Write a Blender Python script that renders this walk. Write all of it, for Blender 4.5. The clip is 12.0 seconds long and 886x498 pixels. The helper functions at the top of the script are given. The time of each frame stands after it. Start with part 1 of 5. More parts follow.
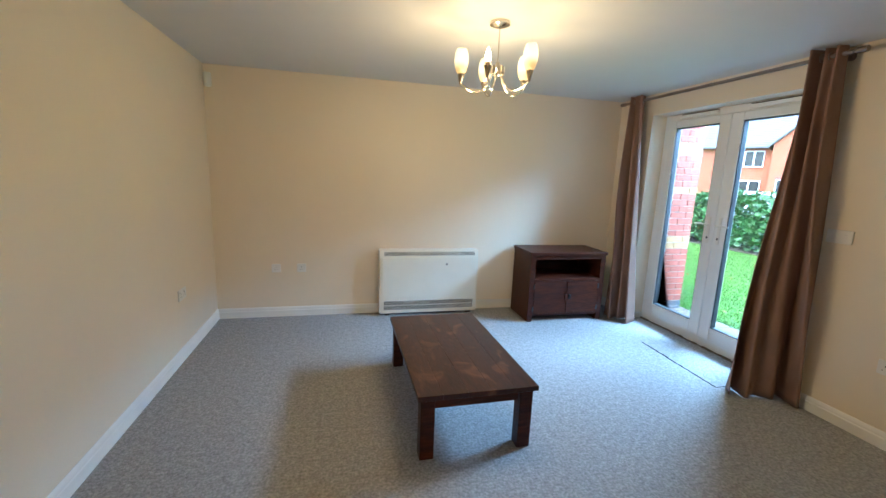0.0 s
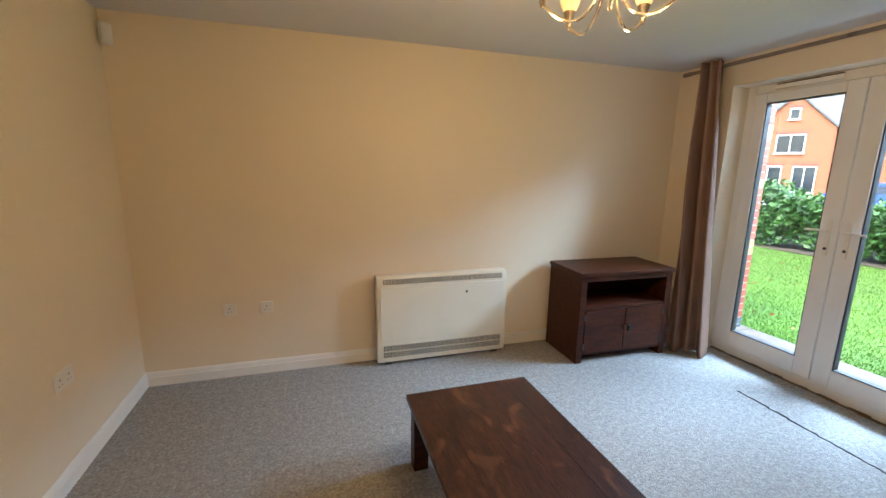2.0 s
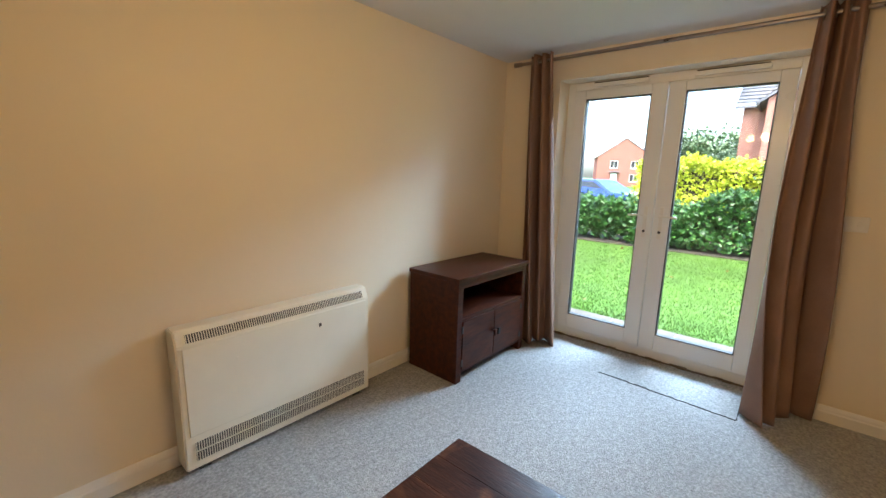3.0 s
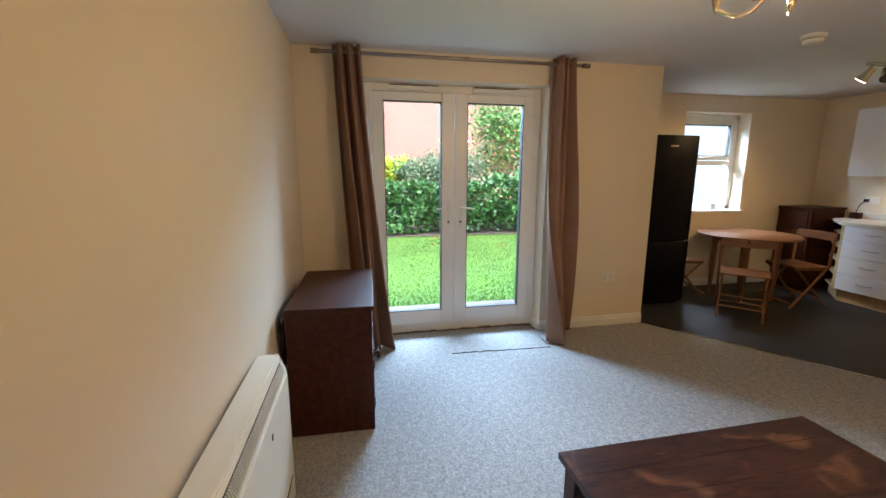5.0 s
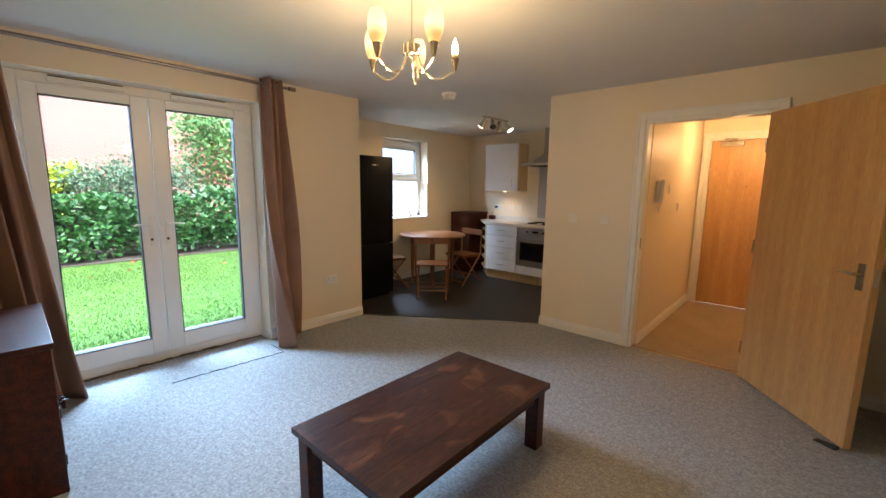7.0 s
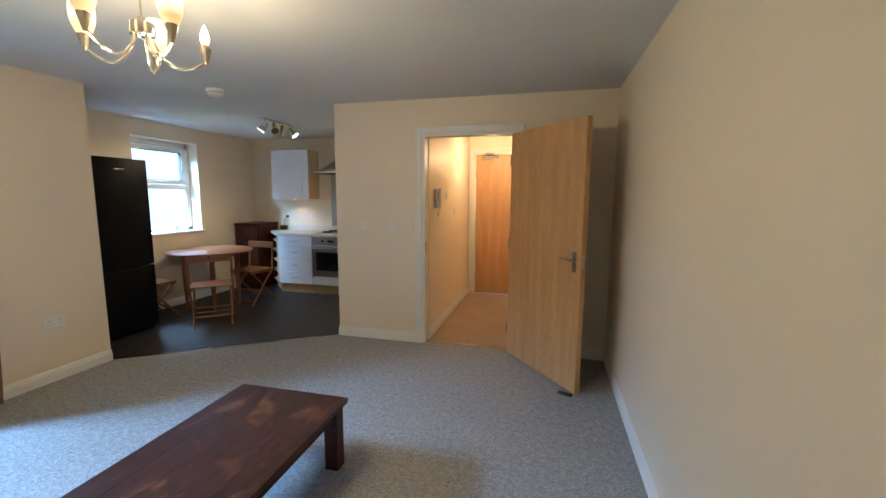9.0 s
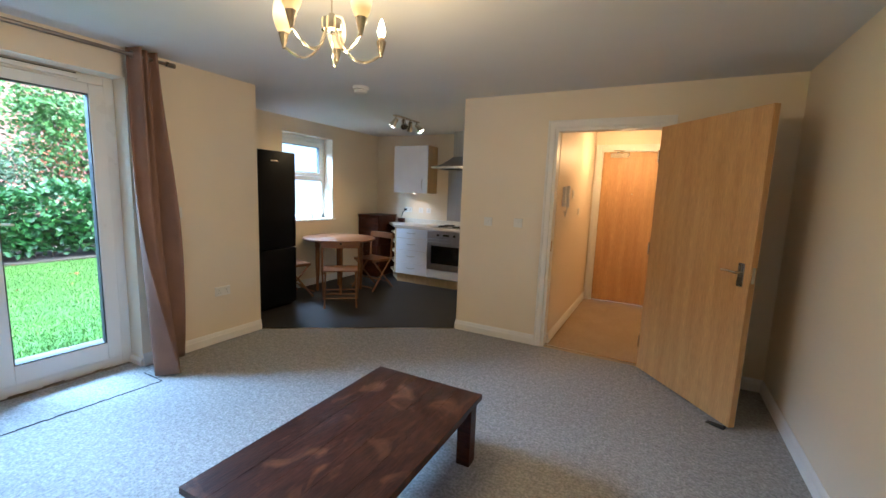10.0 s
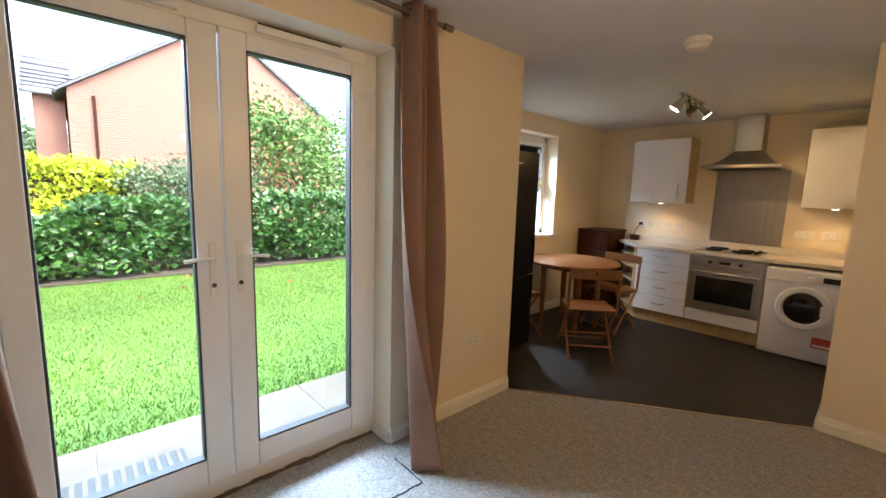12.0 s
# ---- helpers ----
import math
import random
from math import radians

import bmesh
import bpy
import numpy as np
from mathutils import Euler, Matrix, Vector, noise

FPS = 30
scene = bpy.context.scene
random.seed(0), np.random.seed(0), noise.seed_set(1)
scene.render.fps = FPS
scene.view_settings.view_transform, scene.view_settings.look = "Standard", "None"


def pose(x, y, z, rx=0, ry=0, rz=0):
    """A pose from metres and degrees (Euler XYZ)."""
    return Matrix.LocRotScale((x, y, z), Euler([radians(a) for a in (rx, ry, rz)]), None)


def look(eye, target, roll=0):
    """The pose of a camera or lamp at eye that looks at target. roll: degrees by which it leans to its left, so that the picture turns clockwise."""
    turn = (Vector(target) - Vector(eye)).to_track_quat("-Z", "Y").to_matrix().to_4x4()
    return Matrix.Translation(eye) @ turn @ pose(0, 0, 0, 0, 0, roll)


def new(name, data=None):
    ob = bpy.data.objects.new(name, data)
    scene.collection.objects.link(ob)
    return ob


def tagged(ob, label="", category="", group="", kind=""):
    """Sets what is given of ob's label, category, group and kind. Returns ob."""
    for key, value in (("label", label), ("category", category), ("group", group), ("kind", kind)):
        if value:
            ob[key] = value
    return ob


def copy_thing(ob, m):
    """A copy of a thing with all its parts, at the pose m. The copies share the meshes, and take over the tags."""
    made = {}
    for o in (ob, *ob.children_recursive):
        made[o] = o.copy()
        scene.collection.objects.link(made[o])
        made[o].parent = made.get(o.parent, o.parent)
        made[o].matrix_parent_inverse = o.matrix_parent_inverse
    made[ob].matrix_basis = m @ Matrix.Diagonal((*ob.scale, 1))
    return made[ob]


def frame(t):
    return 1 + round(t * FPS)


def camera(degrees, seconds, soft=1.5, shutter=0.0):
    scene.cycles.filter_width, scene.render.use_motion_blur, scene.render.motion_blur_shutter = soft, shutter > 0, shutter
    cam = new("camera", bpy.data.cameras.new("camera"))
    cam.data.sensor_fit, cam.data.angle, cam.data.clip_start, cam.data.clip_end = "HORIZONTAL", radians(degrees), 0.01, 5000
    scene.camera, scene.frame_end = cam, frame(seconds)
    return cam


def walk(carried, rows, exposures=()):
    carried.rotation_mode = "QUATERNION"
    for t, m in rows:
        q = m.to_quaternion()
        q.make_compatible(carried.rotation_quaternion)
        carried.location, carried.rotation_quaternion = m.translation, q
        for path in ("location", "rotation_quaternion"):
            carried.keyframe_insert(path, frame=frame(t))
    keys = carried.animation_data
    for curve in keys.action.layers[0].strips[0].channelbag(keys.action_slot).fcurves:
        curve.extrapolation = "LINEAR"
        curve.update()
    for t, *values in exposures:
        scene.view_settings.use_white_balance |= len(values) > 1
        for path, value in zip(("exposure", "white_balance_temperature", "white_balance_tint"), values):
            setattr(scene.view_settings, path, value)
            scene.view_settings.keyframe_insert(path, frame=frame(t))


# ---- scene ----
cam = camera(94.9, 12.0)
PATH = [
    (0, (0.008, -0.028, 1.49), (0.482, 1.882, 1.131), 2.3),
    (0.5, (0.004, 0.081, 1.511), (0.053, 2.042, 1.121), 2.5),
    (1, (0.016, 0.279, 1.521), (-0.039, 2.23, 1.087), 1.3),
    (1.5, (-0.046, 0.674, 1.496), (0.134, 2.628, 1.108), 0.7),
    (2, (-0.034, 1.169, 1.505), (0.55, 3.043, 1.119), 1.0),
    (2.5, (-0.054, 1.612, 1.425), (1.029, 3.255, 1.067), 0.7),
    (3, (-0.14, 2.139, 1.426), (1.355, 3.415, 1.054), 1.6),
    (3.2, (-0.155, 2.361, 1.409), (1.453, 3.494, 1.046), 1.6),
    (4.8, (-0.226, 3.647, 1.443), (1.733, 3.448, 1.092), 0.2),
    (5, (-0.273, 3.751, 1.456), (1.653, 3.364, 1.085), 0.1),
    (5.5, (-0.41, 3.881, 1.466), (1.38, 3.068, 1.096), 0.2),
    (6, (-0.514, 3.866, 1.468), (1.116, 2.764, 1.11), 0.4),
    (6.5, (-0.572, 3.847, 1.462), (0.91, 2.544, 1.134), 0.5),
    (8.3, (-0.639, 3.809, 1.466), (0.169, 1.998, 1.206), 0.7),
    (8.5, (-0.643, 3.768, 1.479), (0.074, 1.919, 1.221), 0.3),
    (9, (-0.653, 3.737, 1.476), (-0.162, 1.816, 1.218), 0.3),
    (9.5, (-0.593, 3.74, 1.475), (-0.118, 1.815, 1.213), 1.1),
    (10, (-0.378, 3.757, 1.443), (0.548, 2.005, 1.169), 2.2),
    (10.5, (-0.025, 3.696, 1.427), (1.427, 2.35, 1.143), 2.3),
    (11, (0.369, 3.699, 1.42), (2.051, 2.654, 1.137), 2.1),
    (11.5, (0.791, 3.636, 1.45), (2.434, 2.526, 1.185), 1.6),
    (12, (1.294, 3.436, 1.452), (2.754, 2.097, 1.179), 1.8),
]
walk(cam, [(t, look(eye, target, roll)) for t, eye, target, roll in PATH], ((0, 3.55, 4700, 2), (1.5, 3.38, 5600, 9), (3, 3.22, 6100, 9), (5, 3.22, 5800, 9), (6.5, 3.36, 5700, 10), (9.5, 3.63, 4400, 2), (10.5, 3.45, 5500, 9), (11.2, 3.4, 6100, 12), (12, 3.38, 6300, 12)))

# ---- world, sun, exposure ----
world = bpy.data.worlds.new("sky")
scene.world = world
world.use_nodes = True
wn, wl = world.node_tree.nodes, world.node_tree.links
sky = wn.new("ShaderNodeTexSky")
sky.sky_type, sky.sun_disc = "NISHITA", False
sky.sun_elevation, sky.sun_rotation = radians(64), radians(255)
sky.air_density, sky.dust_density, sky.ozone_density = 1.0, 4.0, 1.0
bg = wn["Background"]
wl.new(sky.outputs[0], bg.inputs[0])
bg.inputs[1].default_value = 0.15
sun = new("sun", bpy.data.lights.new("sun", "SUN"))
sun.data.energy, sun.data.angle, sun.data.color = 0.3, radians(30), (1.0, 0.96, 0.9)
sun.matrix_world = look((-12, -3.2, 25.5), (0, 0, 0))


def lamp(name, kind, at, power, color, size=0.03, target=None, spot=70):
    d = bpy.data.lights.new(name, kind)
    d.energy, d.color = power, color
    if kind == "AREA":
        d.shape, d.size, d.size_y = "RECTANGLE", size[0], size[1]
    else:
        d.shadow_soft_size = size
    if kind == "SPOT":
        d.spot_size, d.spot_blend = radians(spot), 0.6
    ob = new(name, d)
    ob.matrix_world = look(at, target) if target else Matrix.Translation(at)
    return ob


WARM = (1.0, 0.60, 0.24)
# unseen area lamps, added to boost sky light through the glazed doors and kitchen window
lamp("door_sky_fill", "AREA", (5.9, 2.94, 3.46), 125, (0.58, 0.79, 1.0), (3.6, 1.0), (-1.2, 2.94, 0.1))
lamp("window_sky_fill", "AREA", (4.75, -0.55, 2.9), 42, (0.78, 0.89, 1.0), (0.9, 0.7), (3.2, -0.55, 0.9))

# ---- materials ----


def mat(name, color, rough=0.6, metal=0.0, vary=0.08, scale=6.0, grain=0.0, grain_scale=120.0, bump=0.0, bump_scale=150.0, stretch=(1, 1, 1), color2=None, coat=0.0, spec=0.5, island=0.0):
    m = bpy.data.materials.new(name)
    m.use_nodes = True
    n, l = m.node_tree.nodes, m.node_tree.links
    b = n["Principled BSDF"]
    b.inputs["Roughness"].default_value, b.inputs["Metallic"].default_value = rough, metal
    b.inputs["Coat Weight"].default_value = coat
    b.inputs["Specular IOR Level"].default_value = spec
    tc, mp = n.new("ShaderNodeTexCoord"), n.new("ShaderNodeMapping")
    mp.inputs["Scale"].default_value = stretch
    l.new(tc.outputs["Object"], mp.inputs[0])
    big, fine = n.new("ShaderNodeTexNoise"), n.new("ShaderNodeTexNoise")
    big.inputs["Scale"].default_value, big.inputs["Detail"].default_value = scale, 5
    fine.inputs["Scale"].default_value, fine.inputs["Detail"].default_value = grain_scale, 3
    l.new(mp.outputs[0], big.inputs[0]), l.new(mp.outputs[0], fine.inputs[0])
    c2 = color2 or tuple(max(0.0, c * (1 - 2.2 * vary)) for c in color)
    ramp = n.new("ShaderNodeValToRGB")
    ramp.color_ramp.elements[0].position, ramp.color_ramp.elements[1].position = 0.32, 0.68
    ramp.color_ramp.elements[0].color, ramp.color_ramp.elements[1].color = (*c2, 1), (*color, 1)
    l.new(big.outputs[0], ramp.inputs[0])
    out = ramp.outputs[0]
    if grain:
        mr = n.new("ShaderNodeMapRange")
        mr.inputs[1].default_value, mr.inputs[2].default_value = 0.3, 0.7
        mr.inputs[3].default_value, mr.inputs[4].default_value = 1 - grain, 1 + grain
        l.new(fine.outputs[0], mr.inputs[0])
        mul = n.new("ShaderNodeVectorMath")
        mul.operation = "SCALE"
        l.new(out, mul.inputs[0]), l.new(mr.outputs[0], mul.inputs["Scale"])
        out = mul.outputs[0]
    if island:
        geo, oi, hsv = n.new("ShaderNodeNewGeometry"), n.new("ShaderNodeObjectInfo"), n.new("ShaderNodeHueSaturation")
        add = n.new("ShaderNodeMath")
        l.new(geo.outputs["Random Per Island"], add.inputs[0]), l.new(oi.outputs["Random"], add.inputs[1])
        mr = n.new("ShaderNodeMapRange")
        mr.inputs[2].default_value = 2.0
        mr.inputs[3].default_value, mr.inputs[4].default_value = 1 - island, 1 + island
        l.new(add.outputs[0], mr.inputs[0]), l.new(mr.outputs[0], hsv.inputs["Value"])
        l.new(out, hsv.inputs["Color"])
        out = hsv.outputs[0]
    l.new(out, b.inputs["Base Color"])
    if bump:
        bn, bt = n.new("ShaderNodeBump"), n.new("ShaderNodeTexNoise")
        bt.inputs["Scale"].default_value, bt.inputs["Detail"].default_value = bump_scale, 4
        l.new(mp.outputs[0], bt.inputs[0]), l.new(bt.outputs[0], bn.inputs["Height"])
        bn.inputs["Strength"].default_value, bn.inputs["Distance"].default_value = min(1.0, bump), 0.01
        l.new(bn.outputs[0], b.inputs["Normal"])
    rr = n.new("ShaderNodeMapRange")
    rr.inputs[3].default_value, rr.inputs[4].default_value = max(0.02, rough - 0.08), min(1, rough + 0.08)
    l.new(big.outputs[0], rr.inputs[0]), l.new(rr.outputs[0], b.inputs["Roughness"])
    return m


def glow(name, color, strength, base=(0.9, 0.85, 0.75)):
    m = bpy.data.materials.new(name)
    m.use_nodes = True
    b = m.node_tree.nodes["Principled BSDF"]
    b.inputs["Base Color"].default_value = (*base, 1)
    b.inputs["Emission Color"].default_value, b.inputs["Emission Strength"].default_value = (*color, 1), strength
    return m


def pane_glass(name, gloss=0.06, tint=(0.97, 0.99, 0.98)):
    m = bpy.data.materials.new(name)
    m.use_nodes = True
    n, l = m.node_tree.nodes, m.node_tree.links
    tr, gl, mx, lw = n.new("ShaderNodeBsdfTransparent"), n.new("ShaderNodeBsdfGlossy"), n.new("ShaderNodeMixShader"), n.new("ShaderNodeFresnel")
    tr.inputs[0].default_value = (*tint, 1)
    gl.inputs["Roughness"].default_value = 0.02
    lw.inputs[0].default_value = 1.35
    l.new(lw.outputs[0], mx.inputs[0]), l.new(tr.outputs[0], mx.inputs[1]), l.new(gl.outputs[0], mx.inputs[2])
    l.new(mx.outputs[0], n["Material Output"].inputs[0])
    return m


def bricks(name, c1, c2, mortar, axis):
    """Brickwork of 225 x 75 mm courses on a wall; axis: the wall's run, 'x' or 'y'."""
    m = mat(name, c1, 0.9, bump=0.5, bump_scale=60)
    n, l = m.node_tree.nodes, m.node_tree.links
    tc, sep, com, br = n.new("ShaderNodeTexCoord"), n.new("ShaderNodeSeparateXYZ"), n.new("ShaderNodeCombineXYZ"), n.new("ShaderNodeTexBrick")
    l.new(tc.outputs["Object"], sep.inputs[0])
    l.new(sep.outputs["X" if axis == "x" else "Y"], com.inputs[0]), l.new(sep.outputs["Z"], com.inputs[1])
    l.new(com.outputs[0], br.inputs[0])
    br.inputs["Color1"].default_value, br.inputs["Color2"].default_value, br.inputs["Mortar"].default_value = (*c1, 1), (*c2, 1), (*mortar, 1)
    br.inputs["Scale"].default_value, br.inputs["Brick Width"].default_value, br.inputs["Row Height"].default_value, br.inputs["Mortar Size"].default_value = 1.0, 0.225, 0.075, 0.007
    l.new(br.outputs[0], n["Principled BSDF"].inputs["Base Color"])
    return m


WALL = mat("cream_wall_paint", (0.80, 0.70, 0.53), 0.5, vary=0.015, scale=1.5, bump=0.06, bump_scale=90)
CEIL = mat("white_ceiling_paint", (0.68, 0.675, 0.66), 0.8, vary=0.01, bump=0.05, bump_scale=80)
TRIM = mat("white_gloss_paint", (0.82, 0.80, 0.75), 0.45, vary=0.02)
UPVC = mat("white_upvc", (0.82, 0.82, 0.80), 0.3, vary=0.015, scale=3)
CARPET = mat("grey_carpet", (0.375, 0.368, 0.358), 0.98, vary=0.10, scale=26, grain=0.28, grain_scale=70, bump=0.6, bump_scale=120, spec=0.1)
HALLCARPET = mat("beige_carpet", (0.44, 0.34, 0.22), 0.98, vary=0.05, scale=3, grain=0.25, grain_scale=110, bump=1.0, bump_scale=160, spec=0.1)
VINYL = mat("dark_vinyl", (0.034, 0.031, 0.030), 0.52, vary=0.3, scale=3, grain=0.25, grain_scale=25, bump=0.1, bump_scale=60, stretch=(1, 3, 1))
DARKWOOD = mat("dark_stained_wood", (0.072, 0.0185, 0.0065), 0.42, scale=5, grain=0.35, grain_scale=22, bump=0.12, bump_scale=40, stretch=(0.7, 5, 5), color2=(0.030, 0.009, 0.006), spec=0.22)
TABLETOP = mat("worn_dark_tabletop", (0.050, 0.0165, 0.009), 0.34, scale=6.0, grain=0.35, grain_scale=26, bump=0.12, bump_scale=30, stretch=(4.5, 0.7, 3), color2=(0.024, 0.008, 0.006), island=0.28, spec=0.35)
tn, tl = TABLETOP.node_tree.nodes, TABLETOP.node_tree.links
tb = tn["Principled BSDF"]
old = tb.inputs["Base Color"].links[0].from_socket
tco, wear, wramp, wmix = tn.new("ShaderNodeTexCoord"), tn.new("ShaderNodeTexNoise"), tn.new("ShaderNodeValToRGB"), tn.new("ShaderNodeMixRGB")
wear.inputs["Scale"].default_value, wear.inputs["Detail"].default_value, wear.inputs["Distortion"].default_value = 4.2, 9, 0.9
wramp.color_ramp.elements[0].position, wramp.color_ramp.elements[1].position = 0.55, 0.76
wmap = tn.new("ShaderNodeMapping")
wmap.inputs["Scale"].default_value = (1.7, 1.0, 1.0)
tl.new(tco.outputs["Object"], wmap.inputs[0]), tl.new(wmap.outputs[0], wear.inputs[0]), tl.new(wear.outputs[0], wramp.inputs[0]), tl.new(wramp.outputs[0], wmix.inputs[0])
tl.new(old, wmix.inputs[1])
wmix.inputs[2].default_value = (0.19, 0.080, 0.034, 1)
tl.new(wmix.outputs[0], tb.inputs["Base Color"])
BLACK = mat("black_gap", (0.008, 0.008, 0.008), 0.8)
FRIDGE = mat("black_gloss_enamel", (0.005, 0.0055, 0.007), 0.4, vary=0.1, spec=0.12)
STEEL = mat("brushed_steel", (0.50, 0.48, 0.45), 0.38, 1.0, vary=0.06, scale=4, grain=0.10, grain_scale=60, stretch=(12, 12, 0.4))
CHROME = mat("satin_nickel", (0.62, 0.57, 0.48), 0.2, 1.0, vary=0.04)
HEATER = mat("cream_enamel", (0.80, 0.76, 0.62), 0.4, vary=0.03, scale=4)
GRILLE = mat("grey_grille", (0.045, 0.045, 0.04), 0.6)
PLASTIC = mat("white_plastic", (0.80, 0.78, 0.72), 0.35, vary=0.02)
CURTAIN = mat("brown_curtain_cloth", (0.27, 0.155, 0.105), 0.7, vary=0.1, scale=4, grain=0.12, grain_scale=300, bump=0.25, bump_scale=400)
POLE = mat("dark_steel_pole", (0.33, 0.28, 0.24), 0.3, 0.9)
DOORWOOD = mat("oak_veneer_door", (0.60, 0.355, 0.13), 0.42, scale=3.0, grain=0.14, grain_scale=30, stretch=(6, 6, 0.45), color2=(0.50, 0.275, 0.09), bump=0.04)
PINE = mat("varnished_pine", (0.27, 0.115, 0.04), 0.38, scale=4, grain=0.2, grain_scale=28, stretch=(1.0, 6, 6), color2=(0.18, 0.072, 0.025))
UNITWHITE = mat("white_gloss_unit", (0.78, 0.79, 0.82), 0.18, vary=0.02)
BEECH = mat("beech_board", (0.58, 0.42, 0.22), 0.45, scale=4, grain=0.1, grain_scale=30, stretch=(5, 5, 0.6))
WORKTOP = mat("pale_worktop", (0.70, 0.66, 0.58), 0.35, vary=0.04, scale=30, grain=0.12, grain_scale=200)
OVENGLASS = mat("black_oven_glass", (0.010, 0.010, 0.010), 0.07, vary=0.0)
WHITE = mat("white_enamel", (0.80, 0.81, 0.82), 0.22, vary=0.01)
PINGREY = mat("grey_pin_hole", (0.30, 0.29, 0.26), 0.6)
RUBBER = mat("black_rubber", (0.015, 0.015, 0.015), 0.6)
RED = mat("red_sticker", (0.70, 0.10, 0.05), 0.5)
SHADE = glow("lit_frosted_glass", (1.0, 0.66, 0.28), 0.5, (0.45, 0.38, 0.27))
# the bulb sits in the upper half of the shade, so the glass is brighter there and amber below
sn, sl = SHADE.node_tree.nodes, SHADE.node_tree.links
stc, ssep, sramp = sn.new("ShaderNodeTexCoord"), sn.new("ShaderNodeSeparateXYZ"), sn.new("ShaderNodeValToRGB")
sl.new(stc.outputs["Generated"], ssep.inputs[0]), sl.new(ssep.outputs["Z"], sramp.inputs[0])
sramp.color_ramp.elements[0].color, sramp.color_ramp.elements[1].color = (0.10, 0.045, 0.008, 1), (0.34, 0.20, 0.07, 1)
sramp.color_ramp.elements[0].position, sramp.color_ramp.elements[1].position = 0.18, 1.0
sramp.color_ramp.elements.new(0.52).color = (0.42, 0.27, 0.11, 1)
sl.new(sramp.outputs[0], sn["Principled BSDF"].inputs["Emission Color"])
BULB = glow("lit_bulb", (1.0, 0.72, 0.36), 3.5)
SPOTGLOW = glow("lit_spot_lens", (1.0, 0.80, 0.50), 2.5)
GLASS = pane_glass("window_glass")
GASKET = mat("dark_gasket", (0.05, 0.05, 0.05), 0.6)
BRICK = mat("red_brick", (0.42, 0.115, 0.075), 0.9, vary=0.12, scale=20, grain=0.25, grain_scale=90, bump=0.5, bump_scale=90, island=0.25)
BLUEBRICK = mat("blue_grey_brick", (0.13, 0.15, 0.18), 0.85, vary=0.12, scale=20, grain=0.25, grain_scale=90, bump=0.5, bump_scale=90, island=0.25)
BUFF = mat("buff_brick", (0.55, 0.33, 0.15), 0.9, vary=0.12, scale=20, grain=0.25, grain_scale=90, bump=0.5, bump_scale=90, island=0.15)
MORTAR = mat("mortar", (0.52, 0.47, 0.40), 0.95, bump=0.4)
FARBRICK = bricks("gable_brick", (0.29, 0.112, 0.078), (0.35, 0.145, 0.10), (0.38, 0.28, 0.22), "y")
FARBRICKX = bricks("side_brick", (0.29, 0.112, 0.078), (0.35, 0.145, 0.10), (0.38, 0.28, 0.22), "x")
REDBRICK = bricks("red_house_brick", (0.28, 0.055, 0.035), (0.33, 0.075, 0.05), (0.26, 0.16, 0.12), "y")
ORANGEBRICK = bricks("orange_house_brick", (0.32, 0.085, 0.035), (0.37, 0.105, 0.045), (0.34, 0.19, 0.12), "x")
SLATE = mat("grey_roof_slate", (0.16, 0.16, 0.175), 0.7, vary=0.15, scale=8, island=0.2)
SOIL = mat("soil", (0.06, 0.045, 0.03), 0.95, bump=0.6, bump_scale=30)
LAWN = mat("lawn", (0.066, 0.138, 0.010), 0.9, vary=0.10, scale=1.6, grain=0.15, grain_scale=60, bump=0.3, bump_scale=120)
BLADE = mat("grass_blade", (0.083, 0.170, 0.010), 0.7, vary=0.10, scale=1.6, island=0.12)
LEAFDARK = mat("laurel_leaf", (0.07, 0.18, 0.035), 0.4, vary=0.2, scale=3, island=0.55)
LEAFYEL = mat("golden_hedge_leaf", (0.55, 0.62, 0.03), 0.5, vary=0.15, scale=4, island=0.3)
LEAFSOFT = mat("shrub_leaf", (0.14, 0.21, 0.10), 0.6, vary=0.15, scale=4, island=0.4)
LEAFTREE = mat("tree_leaf", (0.12, 0.23, 0.045), 0.5, vary=0.2, scale=2, island=0.5)
LEAFRED = mat("autumn_leaf", (0.30, 0.09, 0.03), 0.6, island=0.4)
BARK = mat("bark", (0.10, 0.07, 0.05), 0.9, bump=0.5, bump_scale=30)
PAVING = mat("concrete_paving", (0.165, 0.128, 0.095), 0.9, vary=0.12, scale=6, grain=0.15, grain_scale=100, bump=0.3)
TARMAC = mat("asphalt", (0.055, 0.055, 0.055), 0.9, grain=0.3, bump=0.4)
RENDERWALL = mat("white_render", (0.80, 0.80, 0.78), 0.9, vary=0.04, bump=0.1)
CARBLUE = mat("blue_car_paint", (0.02, 0.06, 0.32), 0.25, coat=0.5)
CARWHITE = mat("white_car_paint", (0.75, 0.75, 0.75), 0.25, coat=0.5)
CARGLASS = mat("car_glass", (0.03, 0.035, 0.04), 0.08)
BLUECLOTH = mat("purple_item", (0.30, 0.25, 0.55), 0.7)

# ---- mesh helpers ----


def box(bm, x0, x1, y0, y1, z0, z1, bevel=0.0, seg=2):
    vs = bmesh.ops.create_cube(bm, size=1)["verts"]
    for v in vs:
        v.co = Vector(((x0 + x1) / 2 + v.co.x * (x1 - x0), (y0 + y1) / 2 + v.co.y * (y1 - y0), (z0 + z1) / 2 + v.co.z * (z1 - z0)))
    if bevel:
        es = list({e for v in vs for e in v.link_edges})
        bmesh.ops.bevel(bm, geom=es, offset=bevel, segments=seg, affect="EDGES", profile=0.5)
    return bm


